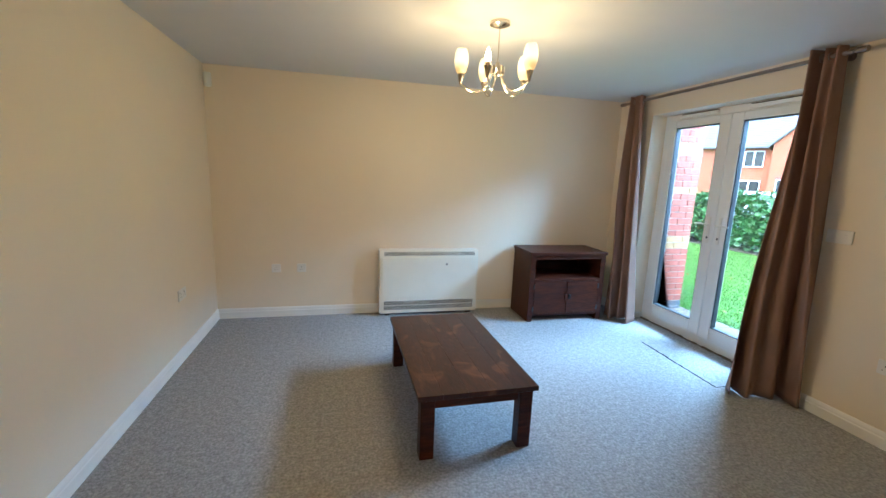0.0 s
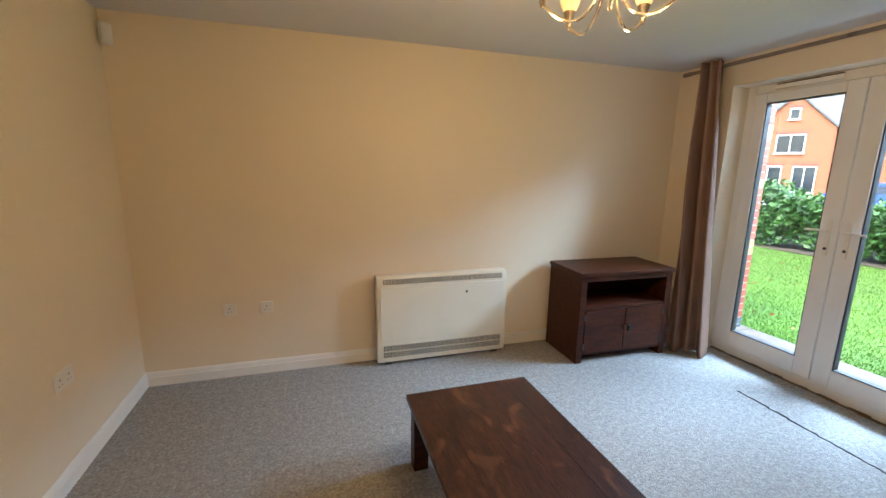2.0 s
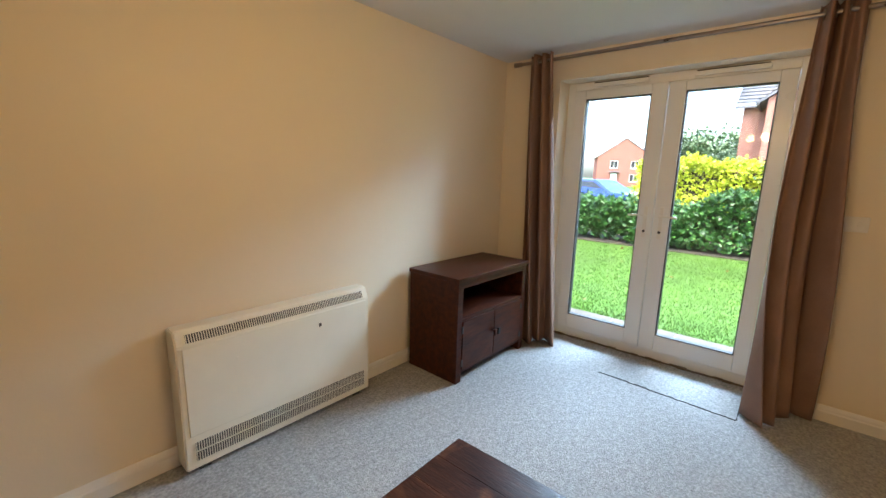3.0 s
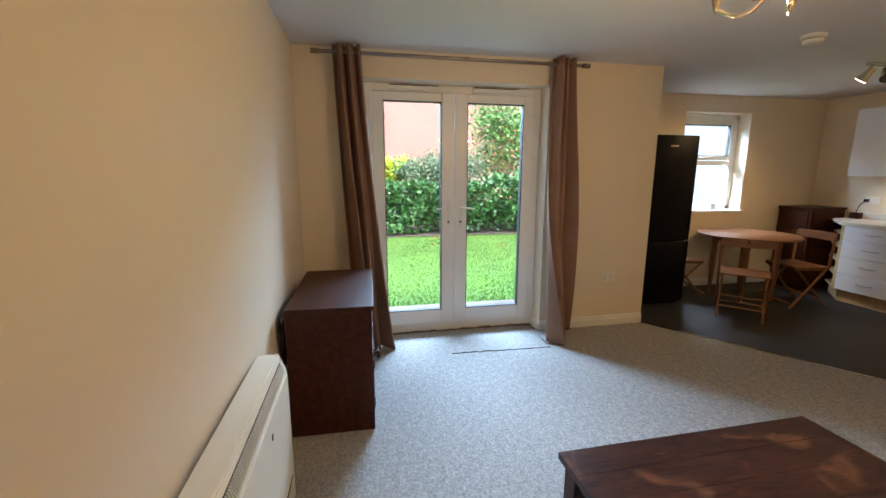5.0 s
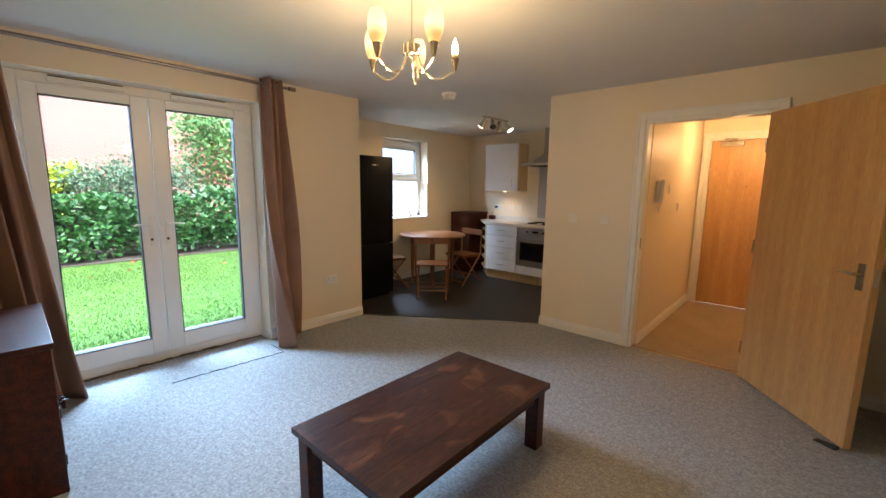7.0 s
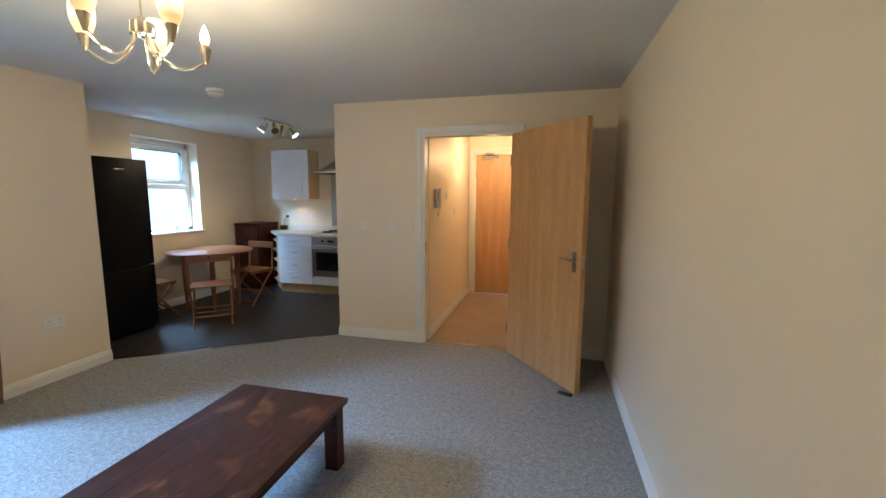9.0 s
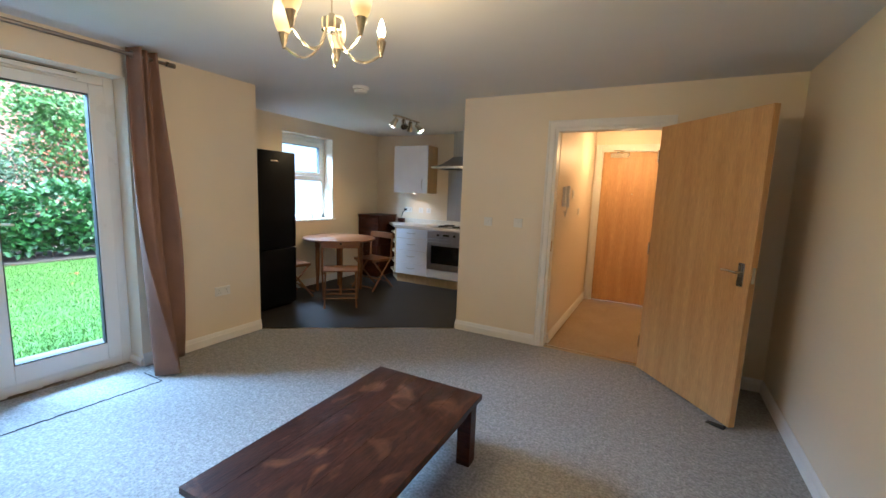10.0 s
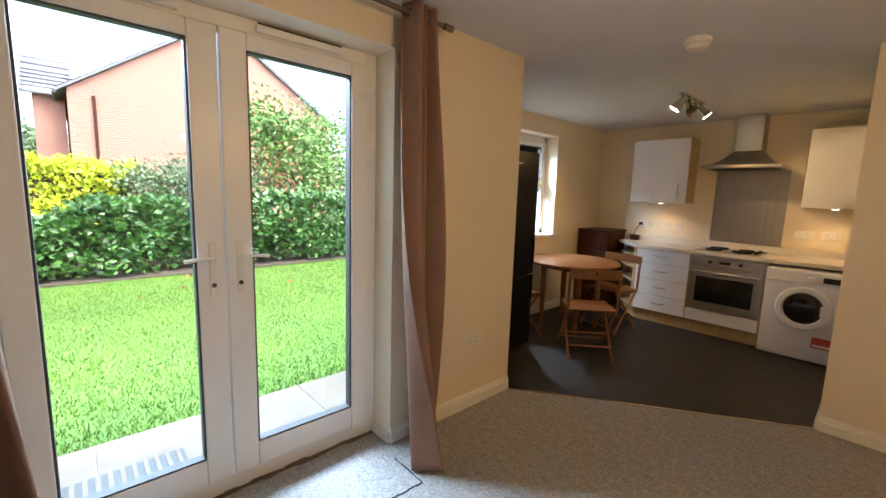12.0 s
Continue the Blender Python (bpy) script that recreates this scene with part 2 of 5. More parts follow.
def B(*a, bevel=0.0, seg=2):
    return box(bmesh.new(), *a, bevel=bevel, seg=seg)


def rod(bm, a, b, r1, r2=None, seg=18):
    a, b = Vector(a), Vector(b)
    d = b - a
    m = Matrix.Translation((a + b) / 2) @ d.to_track_quat("Z", "Y").to_matrix().to_4x4()
    bmesh.ops.create_cone(bm, cap_ends=True, segments=seg, radius1=r1, radius2=r1 if r2 is None else r2, depth=d.length, matrix=m)
    return bm


def R(*a, **k):
    return rod(bmesh.new(), *a, **k)


def lathe(bm, profile, centre=(0, 0, 0), seg=24):
    """Turns (radius, height) pairs about the vertical through centre."""
    rings = []
    for r, z in profile:
        rings.append([bm.verts.new((centre[0] + r * math.cos(2 * math.pi * i / seg), centre[1] + r * math.sin(2 * math.pi * i / seg), centre[2] + z)) for i in range(seg)])
    for a, b in zip(rings, rings[1:]):
        for i in range(seg):
            bm.faces.new((a[i], a[(i + 1) % seg], b[(i + 1) % seg], b[i]))
    bm.faces.new(rings[0][::-1]), bm.faces.new(rings[-1])
    return bm


def L(profile, centre=(0, 0, 0), seg=24):
    return lathe(bmesh.new(), profile, centre, seg)


def tube(bm, pts, r, seg=8):
    pts = [Vector(p) for p in pts]
    rings = []
    for i, p in enumerate(pts):
        d = (pts[min(i + 1, len(pts) - 1)] - pts[max(i - 1, 0)]).normalized()
        u = d.cross(Vector((0.31, 0.77, 0.56))).normalized()
        w = d.cross(u)
        rings.append([bm.verts.new(p + r * (math.cos(2 * math.pi * k / seg) * u + math.sin(2 * math.pi * k / seg) * w)) for k in range(seg)])
    for a, b in zip(rings, rings[1:]):
        for k in range(seg):
            bm.faces.new((a[k], a[(k + 1) % seg], b[(k + 1) % seg], b[k]))
    bm.faces.new(rings[0][::-1]), bm.faces.new(rings[-1])
    return bm


def T(pts, r, seg=8):
    return tube(bmesh.new(), pts, r, seg)


def prism(bm, outline, z0, z1):
    """A flat outline of (x, y) corners drawn up from z0 to z1."""
    lo = [bm.verts.new((x, y, z0)) for x, y in outline]
    hi = [bm.verts.new((x, y, z1)) for x, y in outline]
    bm.faces.new(lo[::-1]), bm.faces.new(hi)
    for i in range(len(lo)):
        j = (i + 1) % len(lo)
        bm.faces.new((lo[i], lo[j], hi[j], hi[i]))
    return bm


def moved(bm, m):
    bmesh.ops.transform(bm, matrix=m, verts=bm.verts)
    return bm


def to_object(name, bm, material, smooth=True):
    me = bpy.data.meshes.new(name)
    bmesh.ops.recalc_face_normals(bm, faces=bm.faces)
    for f in bm.faces:
        f.smooth = smooth
    for e in bm.edges:
        e.smooth = not (len(e.link_faces) == 2 and e.calc_face_angle(0) > 0.38)
    bm.to_mesh(me), bm.free()
    me.materials.append(material)
    return new(name, me)


def part(name, bm, material, parent, label=""):
    ob = to_object(name, bm, material)
    ob.parent = parent
    return tagged(ob, label)


def thing(name, label, category, m=Matrix(), group=""):
    ob = new(name)
    ob.empty_display_size = 0.1
    ob.matrix_world = m
    return tagged(ob, label, category, group)


def solid(name, bm, material, label="", category="", kind=""):
    return tagged(to_object(name, bm, material), label, category, "", kind)


def structure(name, bm, material, label=""):
    return solid(name, bm, material, label, "", "structure")


# ---- structure ----
X0, X1, Y0, Y1, H = -1.205, 3.10, -0.063, 4.22, 2.38
KX, KY = 4.15, -2.20
OY0, OY1, OZ = 2.155, 3.705, 2.175
WT = 0.30
structure("wall_west", B(X0 - 0.15, X0, Y0 - 0.12, Y1 + 0.15, 0, H), WALL, "smooth cream-painted wall")
structure("wall_north", B(X0, X1 + WT, Y1, Y1 + 0.15, 0, H), WALL, "cream-painted wall behind the storage heater")
bm = B(X1, X1 + WT, 1.08, OY0, 0, H)
box(bm, X1, X1 + WT, OY1, Y1, 0, H), box(bm, X1, X1 + WT, OY0, OY1, OZ, H)
structure("wall_east", bm, WALL, "cream-painted wall with the garden door opening")
structure("wall_kitchen_return", B(X1 + WT, KX + WT, 1.08, 1.38, 0, H), WALL, "cream-painted kitchen return wall")
WY0, WY1, WZ0, WZ1 = -1.06, -0.12, 0.98, 2.18
bm = B(KX, KX + WT, KY, WY0, 0, H)
box(bm, KX, KX + WT, WY1, 1.08, 0, H), box(bm, KX, KX + WT, WY0, WY1, 0, WZ0), box(bm, KX, KX + WT, WY0, WY1, WZ1, H)
structure("wall_kitchen_east", bm, WALL, "cream-painted kitchen wall with a window")
structure("wall_kitchen_south", B(1.33, KX + WT, KY - 0.15, KY, 0, H), WALL, "cream-painted wall behind the worktop")
structure("wall_kitchen_west", B(1.33, 1.45, KY, Y0 - 0.12, 0, H), WALL, "cream-painted kitchen side wall")
DX0, DX1, DZ = -0.36, 0.53, 2.06
bm = B(DX1, 1.45, Y0 - 0.12, Y0, 0, H)
box(bm, X0, DX0, Y0 - 0.12, Y0, 0, H), box(bm, DX0, DX1, Y0 - 0.12, Y0, DZ, H)
structure("wall_south", bm, WALL, "cream-painted wall with the hall doorway")
HX0, HX1, HY = -0.85, 0.50, -2.32
structure("wall_hall_east", B(HX1, HX1 + 0.1, HY, Y0 - 0.12, 0, H), WALL, "cream-painted hall wall")
structure("wall_hall_west", B(HX0 - 0.1, HX0, HY, Y0 - 0.12, 0, H), WALL, "cream-painted hall wall")
FD0, FD1, FDZ = -0.44, 0.42, 2.11
bm = B(FD1, HX1 + 0.1, HY - 0.12, HY, 0, H)
box(bm, HX0 - 0.1, FD0, HY - 0.12, HY, 0, H), box(bm, FD0, FD1, HY - 0.12, HY, FDZ, H)
structure("wall_hall_south", bm, WALL, "cream-painted hall wall round the front door")
bm = B(X0 - 0.15, X1 + WT, Y0 - 0.12, Y1 + 0.15, H, H + 0.15)
box(bm, X1 + WT, KX + WT, KY - 0.15, 1.38, H, H + 0.15), box(bm, HX0 - 0.1, X1 + WT, HY - 0.12, Y0 - 0.12, H, H + 0.15)
structure("ceiling", bm, CEIL, "plain white ceiling")
# carpet meets vinyl on the slant between the two wall corners
bm = prism(bmesh.new(), [(X0, Y0), (1.45, Y0), (X1, 1.08), (X1, OY0), (3.27, OY0), (3.27, OY1), (X1, OY1), (X1, Y1), (X0, Y1)], -0.12, 0.0)
structure("floor", bm, CARPET, "grey flecked loop-pile carpet")
bm = prism(bmesh.new(), [(1.40, KY - 0.1), (KX + 0.1, KY - 0.1), (KX + 0.1, 1.08), (X1, 1.08), (1.45, Y0), (1.40, Y0 - 0.12)], -0.12, -0.004)
structure("floor_kitchen", bm, VINYL, "dark slate-look vinyl kitchen floor")
structure("floor_hall", B(HX0, HX1, HY - 0.12, Y0, -0.12, -0.002), HALLCARPET, "beige hall carpet")
d = (Vector((X1, 1.08)) - Vector((1.45, Y0))).normalized()
bm = moved(B(0, (Vector((X1, 1.08)) - Vector((1.45, Y0))).length, -0.012, 0.012, 0, 0.005, bevel=0.002), Matrix.Translation((1.45, Y0, 0)) @ Matrix.Rotation(math.atan2(d.y, d.x), 4, "Z"))
structure("threshold_strip", bm, CHROME, "thin metal strip between carpet and vinyl")
structure("door_threshold", B(DX0, DX1, Y0 - 0.07, Y0 - 0.045, 0, 0.006, bevel=0.002), CHROME, "thin metal strip at the hall doorway")


def skirting(x0, y0, x1, y1, nx, ny, h=0.10):
    """A moulded skirting board along a wall; (nx, ny) points into the room."""
    bm = bmesh.new()
    prof = [(0, 0), (0.016, 0), (0.016, h * 0.62), (0.012, h * 0.70), (0.012, h * 0.78), (0.007, h * 0.92), (0.003, h), (0, h)]
    rows = []
    for x, y in ((x0, y0), (x1, y1)):
        rows.append([bm.verts.new((x + nx * a, y + ny * a, z)) for a, z in prof])
    for i in range(len(prof)):
        j = (i + 1) % len(prof)
        bm.faces.new((rows[0][i], rows[0][j], rows[1][j], rows[1][i]))
    bm.faces.new(rows[0]), bm.faces.new(rows[1][::-1])
    return structure("baseboard", bm, TRIM, "white moulded skirting board")


skirting(X0, Y0, X0, Y1, 1, 0)
skirting(X0, Y1, X1, Y1, 0, -1)
skirting(X1, OY1, X1, Y1, -1, 0)
skirting(X1, 1.08, X1, OY0, -1, 0)
skirting(X1, OY0, 3.27, OY0, 0, 1, 0.06)
skirting(X1, OY1, 3.27, OY1, 0, -1, 0.06)
skirting(DX1 + 0.065, Y0, 1.45, Y0, 0, 1)
skirting(X0, Y0, DX0 - 0.065, Y0, 0, 1)
skirting(1.45, Y0, 1.45, Y0 - 0.5, 1, 0)
skirting(KX, KY, KX, 1.08, -1, 0)
skirting(HX1, HY, HX1, Y0 - 0.12, -1, 0)
skirting(HX0, HY, HX0, Y0 - 0.12, 1, 0)
skirting(FD1 + 0.06, HY, HX1, HY, 0, 1)
skirting(HX0, HY, FD0 - 0.06, HY, 0, 1)


def architrave(x0, x1, z, y, s, w=0.065):
    """Moulded casing round a doorway, on the face y, standing out by s."""
    a, b = sorted((y, y + s * 0.018))
    a2, b2 = sorted((y, y + s * 0.026))
    bm = B(x0 - w, x0, a, b, 0, z + w, bevel=0.003)
    box(bm, x1, x1 + w, a, b, 0, z + w, bevel=0.003), box(bm, x0, x1, a, b, z, z + w, bevel=0.003)
    box(bm, x0 - w, x0 - w + 0.02, a2, b2, 0, z + w, bevel=0.003), box(bm, x1 + w - 0.02, x1 + w, a2, b2, 0, z + w, bevel=0.003)
    box(bm, x0 - w + 0.02, x1 + w - 0.02, a2, b2, z + w - 0.02, z + w, bevel=0.003)
    return structure("trim", bm, TRIM, "white painted door casing")


def lining(x0, x1, z, y0, y1):
    bm = B(x0, x0 + 0.025, y0, y1, 0, z)
    box(bm, x1 - 0.025, x1, y0, y1, 0, z), box(bm, x0 + 0.025, x1 - 0.025, y0, y1, z - 0.025, z)
    return structure("door_frame", bm, TRIM, "white painted door lining")


architrave(DX0, DX1, DZ, Y0, 1)
lining(DX0, DX1, DZ, Y0 - 0.12, Y0)
architrave(FD0, FD1, FDZ, HY, 1)
lining(FD0, FD1, FDZ, HY - 0.12, HY)
part("strike_plate", B(DX1 - 0.027, DX1 - 0.0245, Y0 - 0.05, Y0 - 0.02, 0.93, 1.03), CHROME, bpy.data.objects["door_frame"], "brass strike plate")

# open oak-veneer door to the hall, hinged on the far jamb
hinge, tip = Vector((-0.340, -0.035)), Vector((-0.915, 0.700))
ang = math.degrees(math.atan2(tip.y - hinge.y, tip.x - hinge.x))
LW = (tip - hinge).length
d1 = thing("door_1", "plain oak-veneer door standing open on grey carpet", "door", pose(hinge.x, hinge.y, 0, 0, 0, ang))
d1["kind"] = "structure"
part("leaf", B(0, LW, -0.022, 0.022, 0.012, 2.03, bevel=0.002), DOORWOOD, d1)
for s, nm in ((-1, "handle_plate"), (1, "handle_plate")):
    y0, y1 = sorted((s * 0.022, s * 0.028))
    plate = part(nm, B(LW - 0.085, LW - 0.04, y0, y1, 0.93, 1.08, bevel=0.002), CHROME, d1, "polished nickel handle plate")
    bm = R((LW - 0.0625, s * 0.028, 1.02), (LW - 0.0625, s * 0.07, 1.02), 0.009)
    tube(bm, [(LW - 0.06, s * 0.066, 1.02), (LW - 0.10, s * 0.068, 1.022), (LW - 0.14, s * 0.066, 1.024), (LW - 0.175, s * 0.058, 1.018)], 0.008)
    part("lever", bm, CHROME, plate)
part("latch", B(LW - 0.001, LW + 0.002, -0.012, 0.012, 0.96, 1.06), CHROME, d1, "nickel latch plate")
for z in (0.25, 1.05, 1.8):
    part("hinge", R((0.0, -0.028, z - 0.05), (0.0, -0.028, z + 0.05), 0.007), CHROME, d1)
bm = B(-0.055, 0.055, -0.02, 0.02, 0, 0.012, bevel=0.004)
for v in bm.verts:
    v.co.z *= 0.5 + 0.5 * (v.co.x + 0.055) / 0.11 * 2
solid("door_wedge", moved(bm, pose(-0.83, 0.70, 0.0, 0, 0, 150)), RUBBER, "small dark rubber wedge under the open door", "door wedge")

# front door at the end of the hall
d2 = thing("door_2", "closed oak-veneer flat entrance door with closer", "door", pose(FD0, HY - 0.05, 0))
d2["kind"] = "structure"
FW = FD1 - FD0
part("leaf", B(0.027, FW - 0.027, -0.022, 0.022, 0.008, FDZ - 0.03, bevel=0.002), DOORWOOD, d2)
part("closer_body", B(FW - 0.36, FW - 0.12, 0.022, 0.075, 2.00, 2.06, bevel=0.006), CHROME, d2, "silver door closer")
part("closer_arm", T([(FW - 0.2, 0.06, 2.068), (FW - 0.3, 0.12, 2.085), (FW - 0.16, 0.07, 2.095)], 0.008), CHROME, d2)
part("peephole", R((FW / 2, 0.02, 1.52), (FW / 2, 0.03, 1.52), 0.010), CHROME, d2)
for z in (0.25, 1.05, 1.8):
    part("hinge", R((FW - 0.022, 0.026, z - 0.05), (FW - 0.022, 0.026, z + 0.05), 0.007), CHROME, d2)


# ---- garden doors ----
def glazed_sash(parent, name, y0, y1, z0, z1, x, w=(0.10, 0.11, 0.09, 0.13), label=""):
    """A uPVC sash in the plane x: stiles at y0 and y1, rails top and bottom, beads, gasket and one pane."""
    wl, wr, wt, wb = w
    bm = B(x - 0.035, x + 0.035, y0, y0 + wl, z0, z1, bevel=0.006)
    box(bm, x - 0.035, x + 0.035, y1 - wr, y1, z0, z1, bevel=0.006)
    box(bm, x - 0.034, x + 0.034, y0 + wl, y1 - wr, z1 - wt, z1, bevel=0.005), box(bm, x - 0.034, x + 0.034, y0 + wl, y1 - wr, z0, z0 + wb, bevel=0.005)
    sash = part(name, bm, UPVC, parent, label)
    a0, a1, b0, b1 = y0 + wl, y1 - wr, z0 + wb, z1 - wt
    bm = B(x - 0.026, x + 0.02, a0, a0 + 0.008, b0, b1)
    box(bm, x - 0.026, x + 0.02, a1 - 0.008, a1, b0, b1), box(bm, x - 0.026, x + 0.02, a0, a1, b0, b0 + 0.008), box(bm, x - 0.026, x + 0.02, a0, a1, b1 - 0.008, b1)
    part("gasket", bm, GASKET, sash)
    pane = part("pane", B(x - 0.003, x + 0.003, a0 + 0.004, a1 - 0.004, b0 + 0.004, b1 - 0.004), GLASS, sash, "clear glass pane")
    pane.visible_shadow = False
    return sash


FX = 3.305
g = thing("door_3", "white uPVC glazed double doors to the garden", "french doors")
g["kind"] = "structure"
bm = B(FX - 0.035, FX + 0.045, OY0, OY0 + 0.065, 0, OZ, bevel=0.004)
box(bm, FX - 0.035, FX + 0.045, OY1 - 0.065, OY1, 0, OZ, bevel=0.004)
box(bm, FX - 0.034, FX + 0.044, OY0 + 0.065, OY1 - 0.065, OZ - 0.064, OZ, bevel=0.004), box(bm, FX - 0.034, FX + 0.044, OY0 + 0.065, OY1 - 0.065, 0, 0.075, bevel=0.004)
part("frame", bm, UPVC, g)
MID = 2.94
s1 = glazed_sash(g, "sash", OY0 + 0.067, MID - 0.003, 0.078, OZ - 0.067, FX - 0.012, (0.09, 0.11, 0.068, 0.125))
s2 = glazed_sash(g, "sash", MID + 0.003, OY1 - 0.067, 0.078, OZ - 0.067, FX - 0.012, (0.11, 0.09, 0.068, 0.125))
for s, yc, sg in ((s1, MID - 0.055, -1), (s2, MID + 0.055, 1)):
    xx = FX - 0.047
    part("handle_plate", B(xx - 0.010, xx, yc - 0.014, yc + 0.014, 0.97, 1.21, bevel=0.003), PLASTIC, s, "white handle backplate")
    bm = R((xx - 0.01, yc, 1.14), (xx - 0.05, yc, 1.14), 0.009)
    tube(bm, [(xx - 0.047, yc, 1.14), (xx - 0.05, yc + sg * 0.05, 1.145), (xx - 0.047, yc + sg * 0.115, 1.138)], 0.008)
    part("lever", bm, PLASTIC, s, "white lever handle")
    part("keyhole", R((xx - 0.013, yc, 1.02), (xx - 0.009, yc, 1.02), 0.010), GASKET, s, "brass lock cylinder")
for yc in (OY0 + 0.42, OY1 - 0.42):
    part("trickle_vent", B(FX - 0.060, FX - 0.034, yc - 0.21, yc + 0.21, OZ - 0.050, OZ - 0.018, bevel=0.006), UPVC, g, "white slotted trickle vent")
    part("vent_slot", B(FX - 0.055, FX - 0.033, yc - 0.2, yc + 0.2, OZ - 0.0165, OZ - 0.011), BLACK, g)
# torn carpet edge along the sill, and the cut in the carpet
rnd = random.Random(4)
bm = bmesh.new()
for i in range(26):
    y = OY0 + 0.02 + i * 0.058
    box(bm, 3.245 + rnd.uniform(-0.012, 0.006), 3.268, y, y + 0.06, 0, rnd.uniform(0.004, 0.014), bevel=0.002, seg=1)
structure("sill_strip", bm, PAVING, "torn dusty carpet edge along the sill")
bm = bmesh.new()
for i in range(20):
    y = 2.22 + i * 0.042
    dx = 2.715 + 0.04 * i / 20 + rnd.uniform(-0.004, 0.004)
    box(bm, dx, dx + rnd.uniform(0.006, 0.014), y, y + 0.043, 0.0005, 0.003)
for i in range(8):
    x = 2.725 + i * 0.03
    box(bm, x, x + 0.031, 2.215 + rnd.uniform(-0.003, 0.003), 2.221, 0.0005, 0.002)
structure("carpet_cut", bm, BLACK, "dark cut line in the grey carpet")

# ---- kitchen window ----
w1 = thing("window_1", "white uPVC kitchen window with a top-hung light", "window")
w1["kind"] = "structure"
wx = KX + 0.17
bm = B(wx, wx + 0.07, WY0, WY0 + 0.06, WZ0, WZ1, bevel=0.004)
box(bm, wx, wx + 0.07, WY1 - 0.06, WY1, WZ0, WZ1, bevel=0.004), box(bm, wx, wx + 0.07, WY0, WY1, WZ1 - 0.075, WZ1, bevel=0.004)
box(bm, wx, wx + 0.07, WY0, WY1, WZ0, WZ0 + 0.06, bevel=0.004), box(bm, wx, wx + 0.07, WY0 + 0.06, WY1 - 0.06, 1.55, 1.61, bevel=0.004)
part("window_frame", bm, UPVC, w1)
glazed_sash(w1, "sash", WY0 + 0.065, WY1 - 0.065, 1.615, WZ1 - 0.08, wx + 0.02, (0.05, 0.05, 0.05, 0.05))
p = part("pane", B(wx + 0.03, wx + 0.036, WY0 + 0.06, WY1 - 0.06, WZ0 + 0.06, 1.55), GLASS, w1)
p.visible_shadow = False
part("trickle_vent", B(wx - 0.02, wx, WY0 + 0.2, WY1 - 0.2, WZ1 - 0.05, WZ1 - 0.02, bevel=0.005), UPVC, w1)
part("window_sill", B(KX - 0.03, wx, WY0 - 0.05, WY1 + 0.05, WZ0 - 0.028, WZ0 + 0.002, bevel=0.005), TRIM, w1)
part("handle", B(wx - 0.035, wx - 0.014, (WY0 + WY1) / 2 - 0.06, (WY0 + WY1) / 2 + 0.06, 1.63, 1.65, bevel=0.005), PLASTIC, w1)

# ---- living room ----


def coffee_table():
    w, l, h = 0.67, 1.195, 0.378
    t = thing("coffee_table", "worn dark-stained wooden coffee table on the carpet", "coffee table", pose(0.70, 2.425, 0, 0, 0, 0.5))
    n = 5
    for i in range(n):
        x = -w / 2 + w * i / n
        part("plank", B(x + 0.0002, x + w / n - 0.0002, -l / 2, l / 2, h - 0.028, h, bevel=0.0008, seg=1), TABLETOP, t)
    for sx in (-1, 1):
        part("apron", B(sx * (w / 2 - 0.05) - 0.011, sx * (w / 2 - 0.05) + 0.011, -l / 2 + 0.1, l / 2 - 0.1, h - 0.095, h - 0.028, bevel=0.002), DARKWOOD, t)
        for sy in (-1, 1):
            cx, cy = sx * (w / 2 - 0.058), sy * (l / 2 - 0.058)
            part("leg", B(cx - 0.038, cx + 0.038, cy - 0.038, cy + 0.038, 0, h - 0.028, bevel=0.004), DARKWOOD, t)
    for sy in (-1, 1):
        part("apron", B(-w / 2 + 0.1, w / 2 - 0.1, sy * (l / 2 - 0.05) - 0.011, sy * (l / 2 - 0.05) + 0.011, h - 0.095, h - 0.028, bevel=0.002), DARKWOOD, t)


coffee_table()


def tv_cabinet():
    w, d, h = 0.86, 0.455, 0.745
    t = thing("tv_cabinet", "dark-stained wooden television cabinet with an open shelf", "cabinet", pose(1.875, 3.715, 0, 0, 0, -1.0))
    part("top", B(-0.012, w + 0.012, -0.012, d, h - 0.03, h, bevel=0.004), DARKWOOD, t)
    for x in (0, w - 0.055):
        part("side_panel", B(x, x + 0.055, 0, d, 0, h - 0.03, bevel=0.004), DARKWOOD, t)
    part("back_panel", B(0.055, w - 0.055, d - 0.012, d - 0.002, 0.06, h - 0.03), DARKWOOD, t)
    part("shelf", B(0.055, w - 0.055, 0.004, d - 0.012, 0.44, 0.465, bevel=0.003), DARKWOOD, t)
    part("top_rail", B(0.055, w - 0.055, 0.002, 0.03, h - 0.075, h - 0.03, bevel=0.003), DARKWOOD, t)
    part("bottom_board", B(0.055, w - 0.055, 0.01, d - 0.012, 0.06, 0.085, bevel=0.003), DARKWOOD, t)
    half = (w - 0.11) / 2
    for i in range(2):
        x = 0.055 + i * half
        door = part("door", B(x + 0.003, x + half - 0.003, -0.004, 0.018, 0.088, 0.437, bevel=0.004), DARKWOOD, t)
        hx = w / 2 + (-0.022 if i == 0 else 0.022)
        bm = R((hx, -0.004, 0.285), (hx, -0.03, 0.285), 0.006)
        box(bm, hx - 0.014, hx + 0.014, -0.042, -0.026, 0.25, 0.30, bevel=0.005)
        part("knob", bm, BLACK if i else DARKWOOD, door, "dark metal drop handle")
        for z in (0.14, 0.38):
            xx = 0.058 if i == 0 else w - 0.058
            part("hinge", B(xx - 0.012, xx + 0.004, -0.008, -0.002, z - 0.025, z + 0.025), GASKET, door)


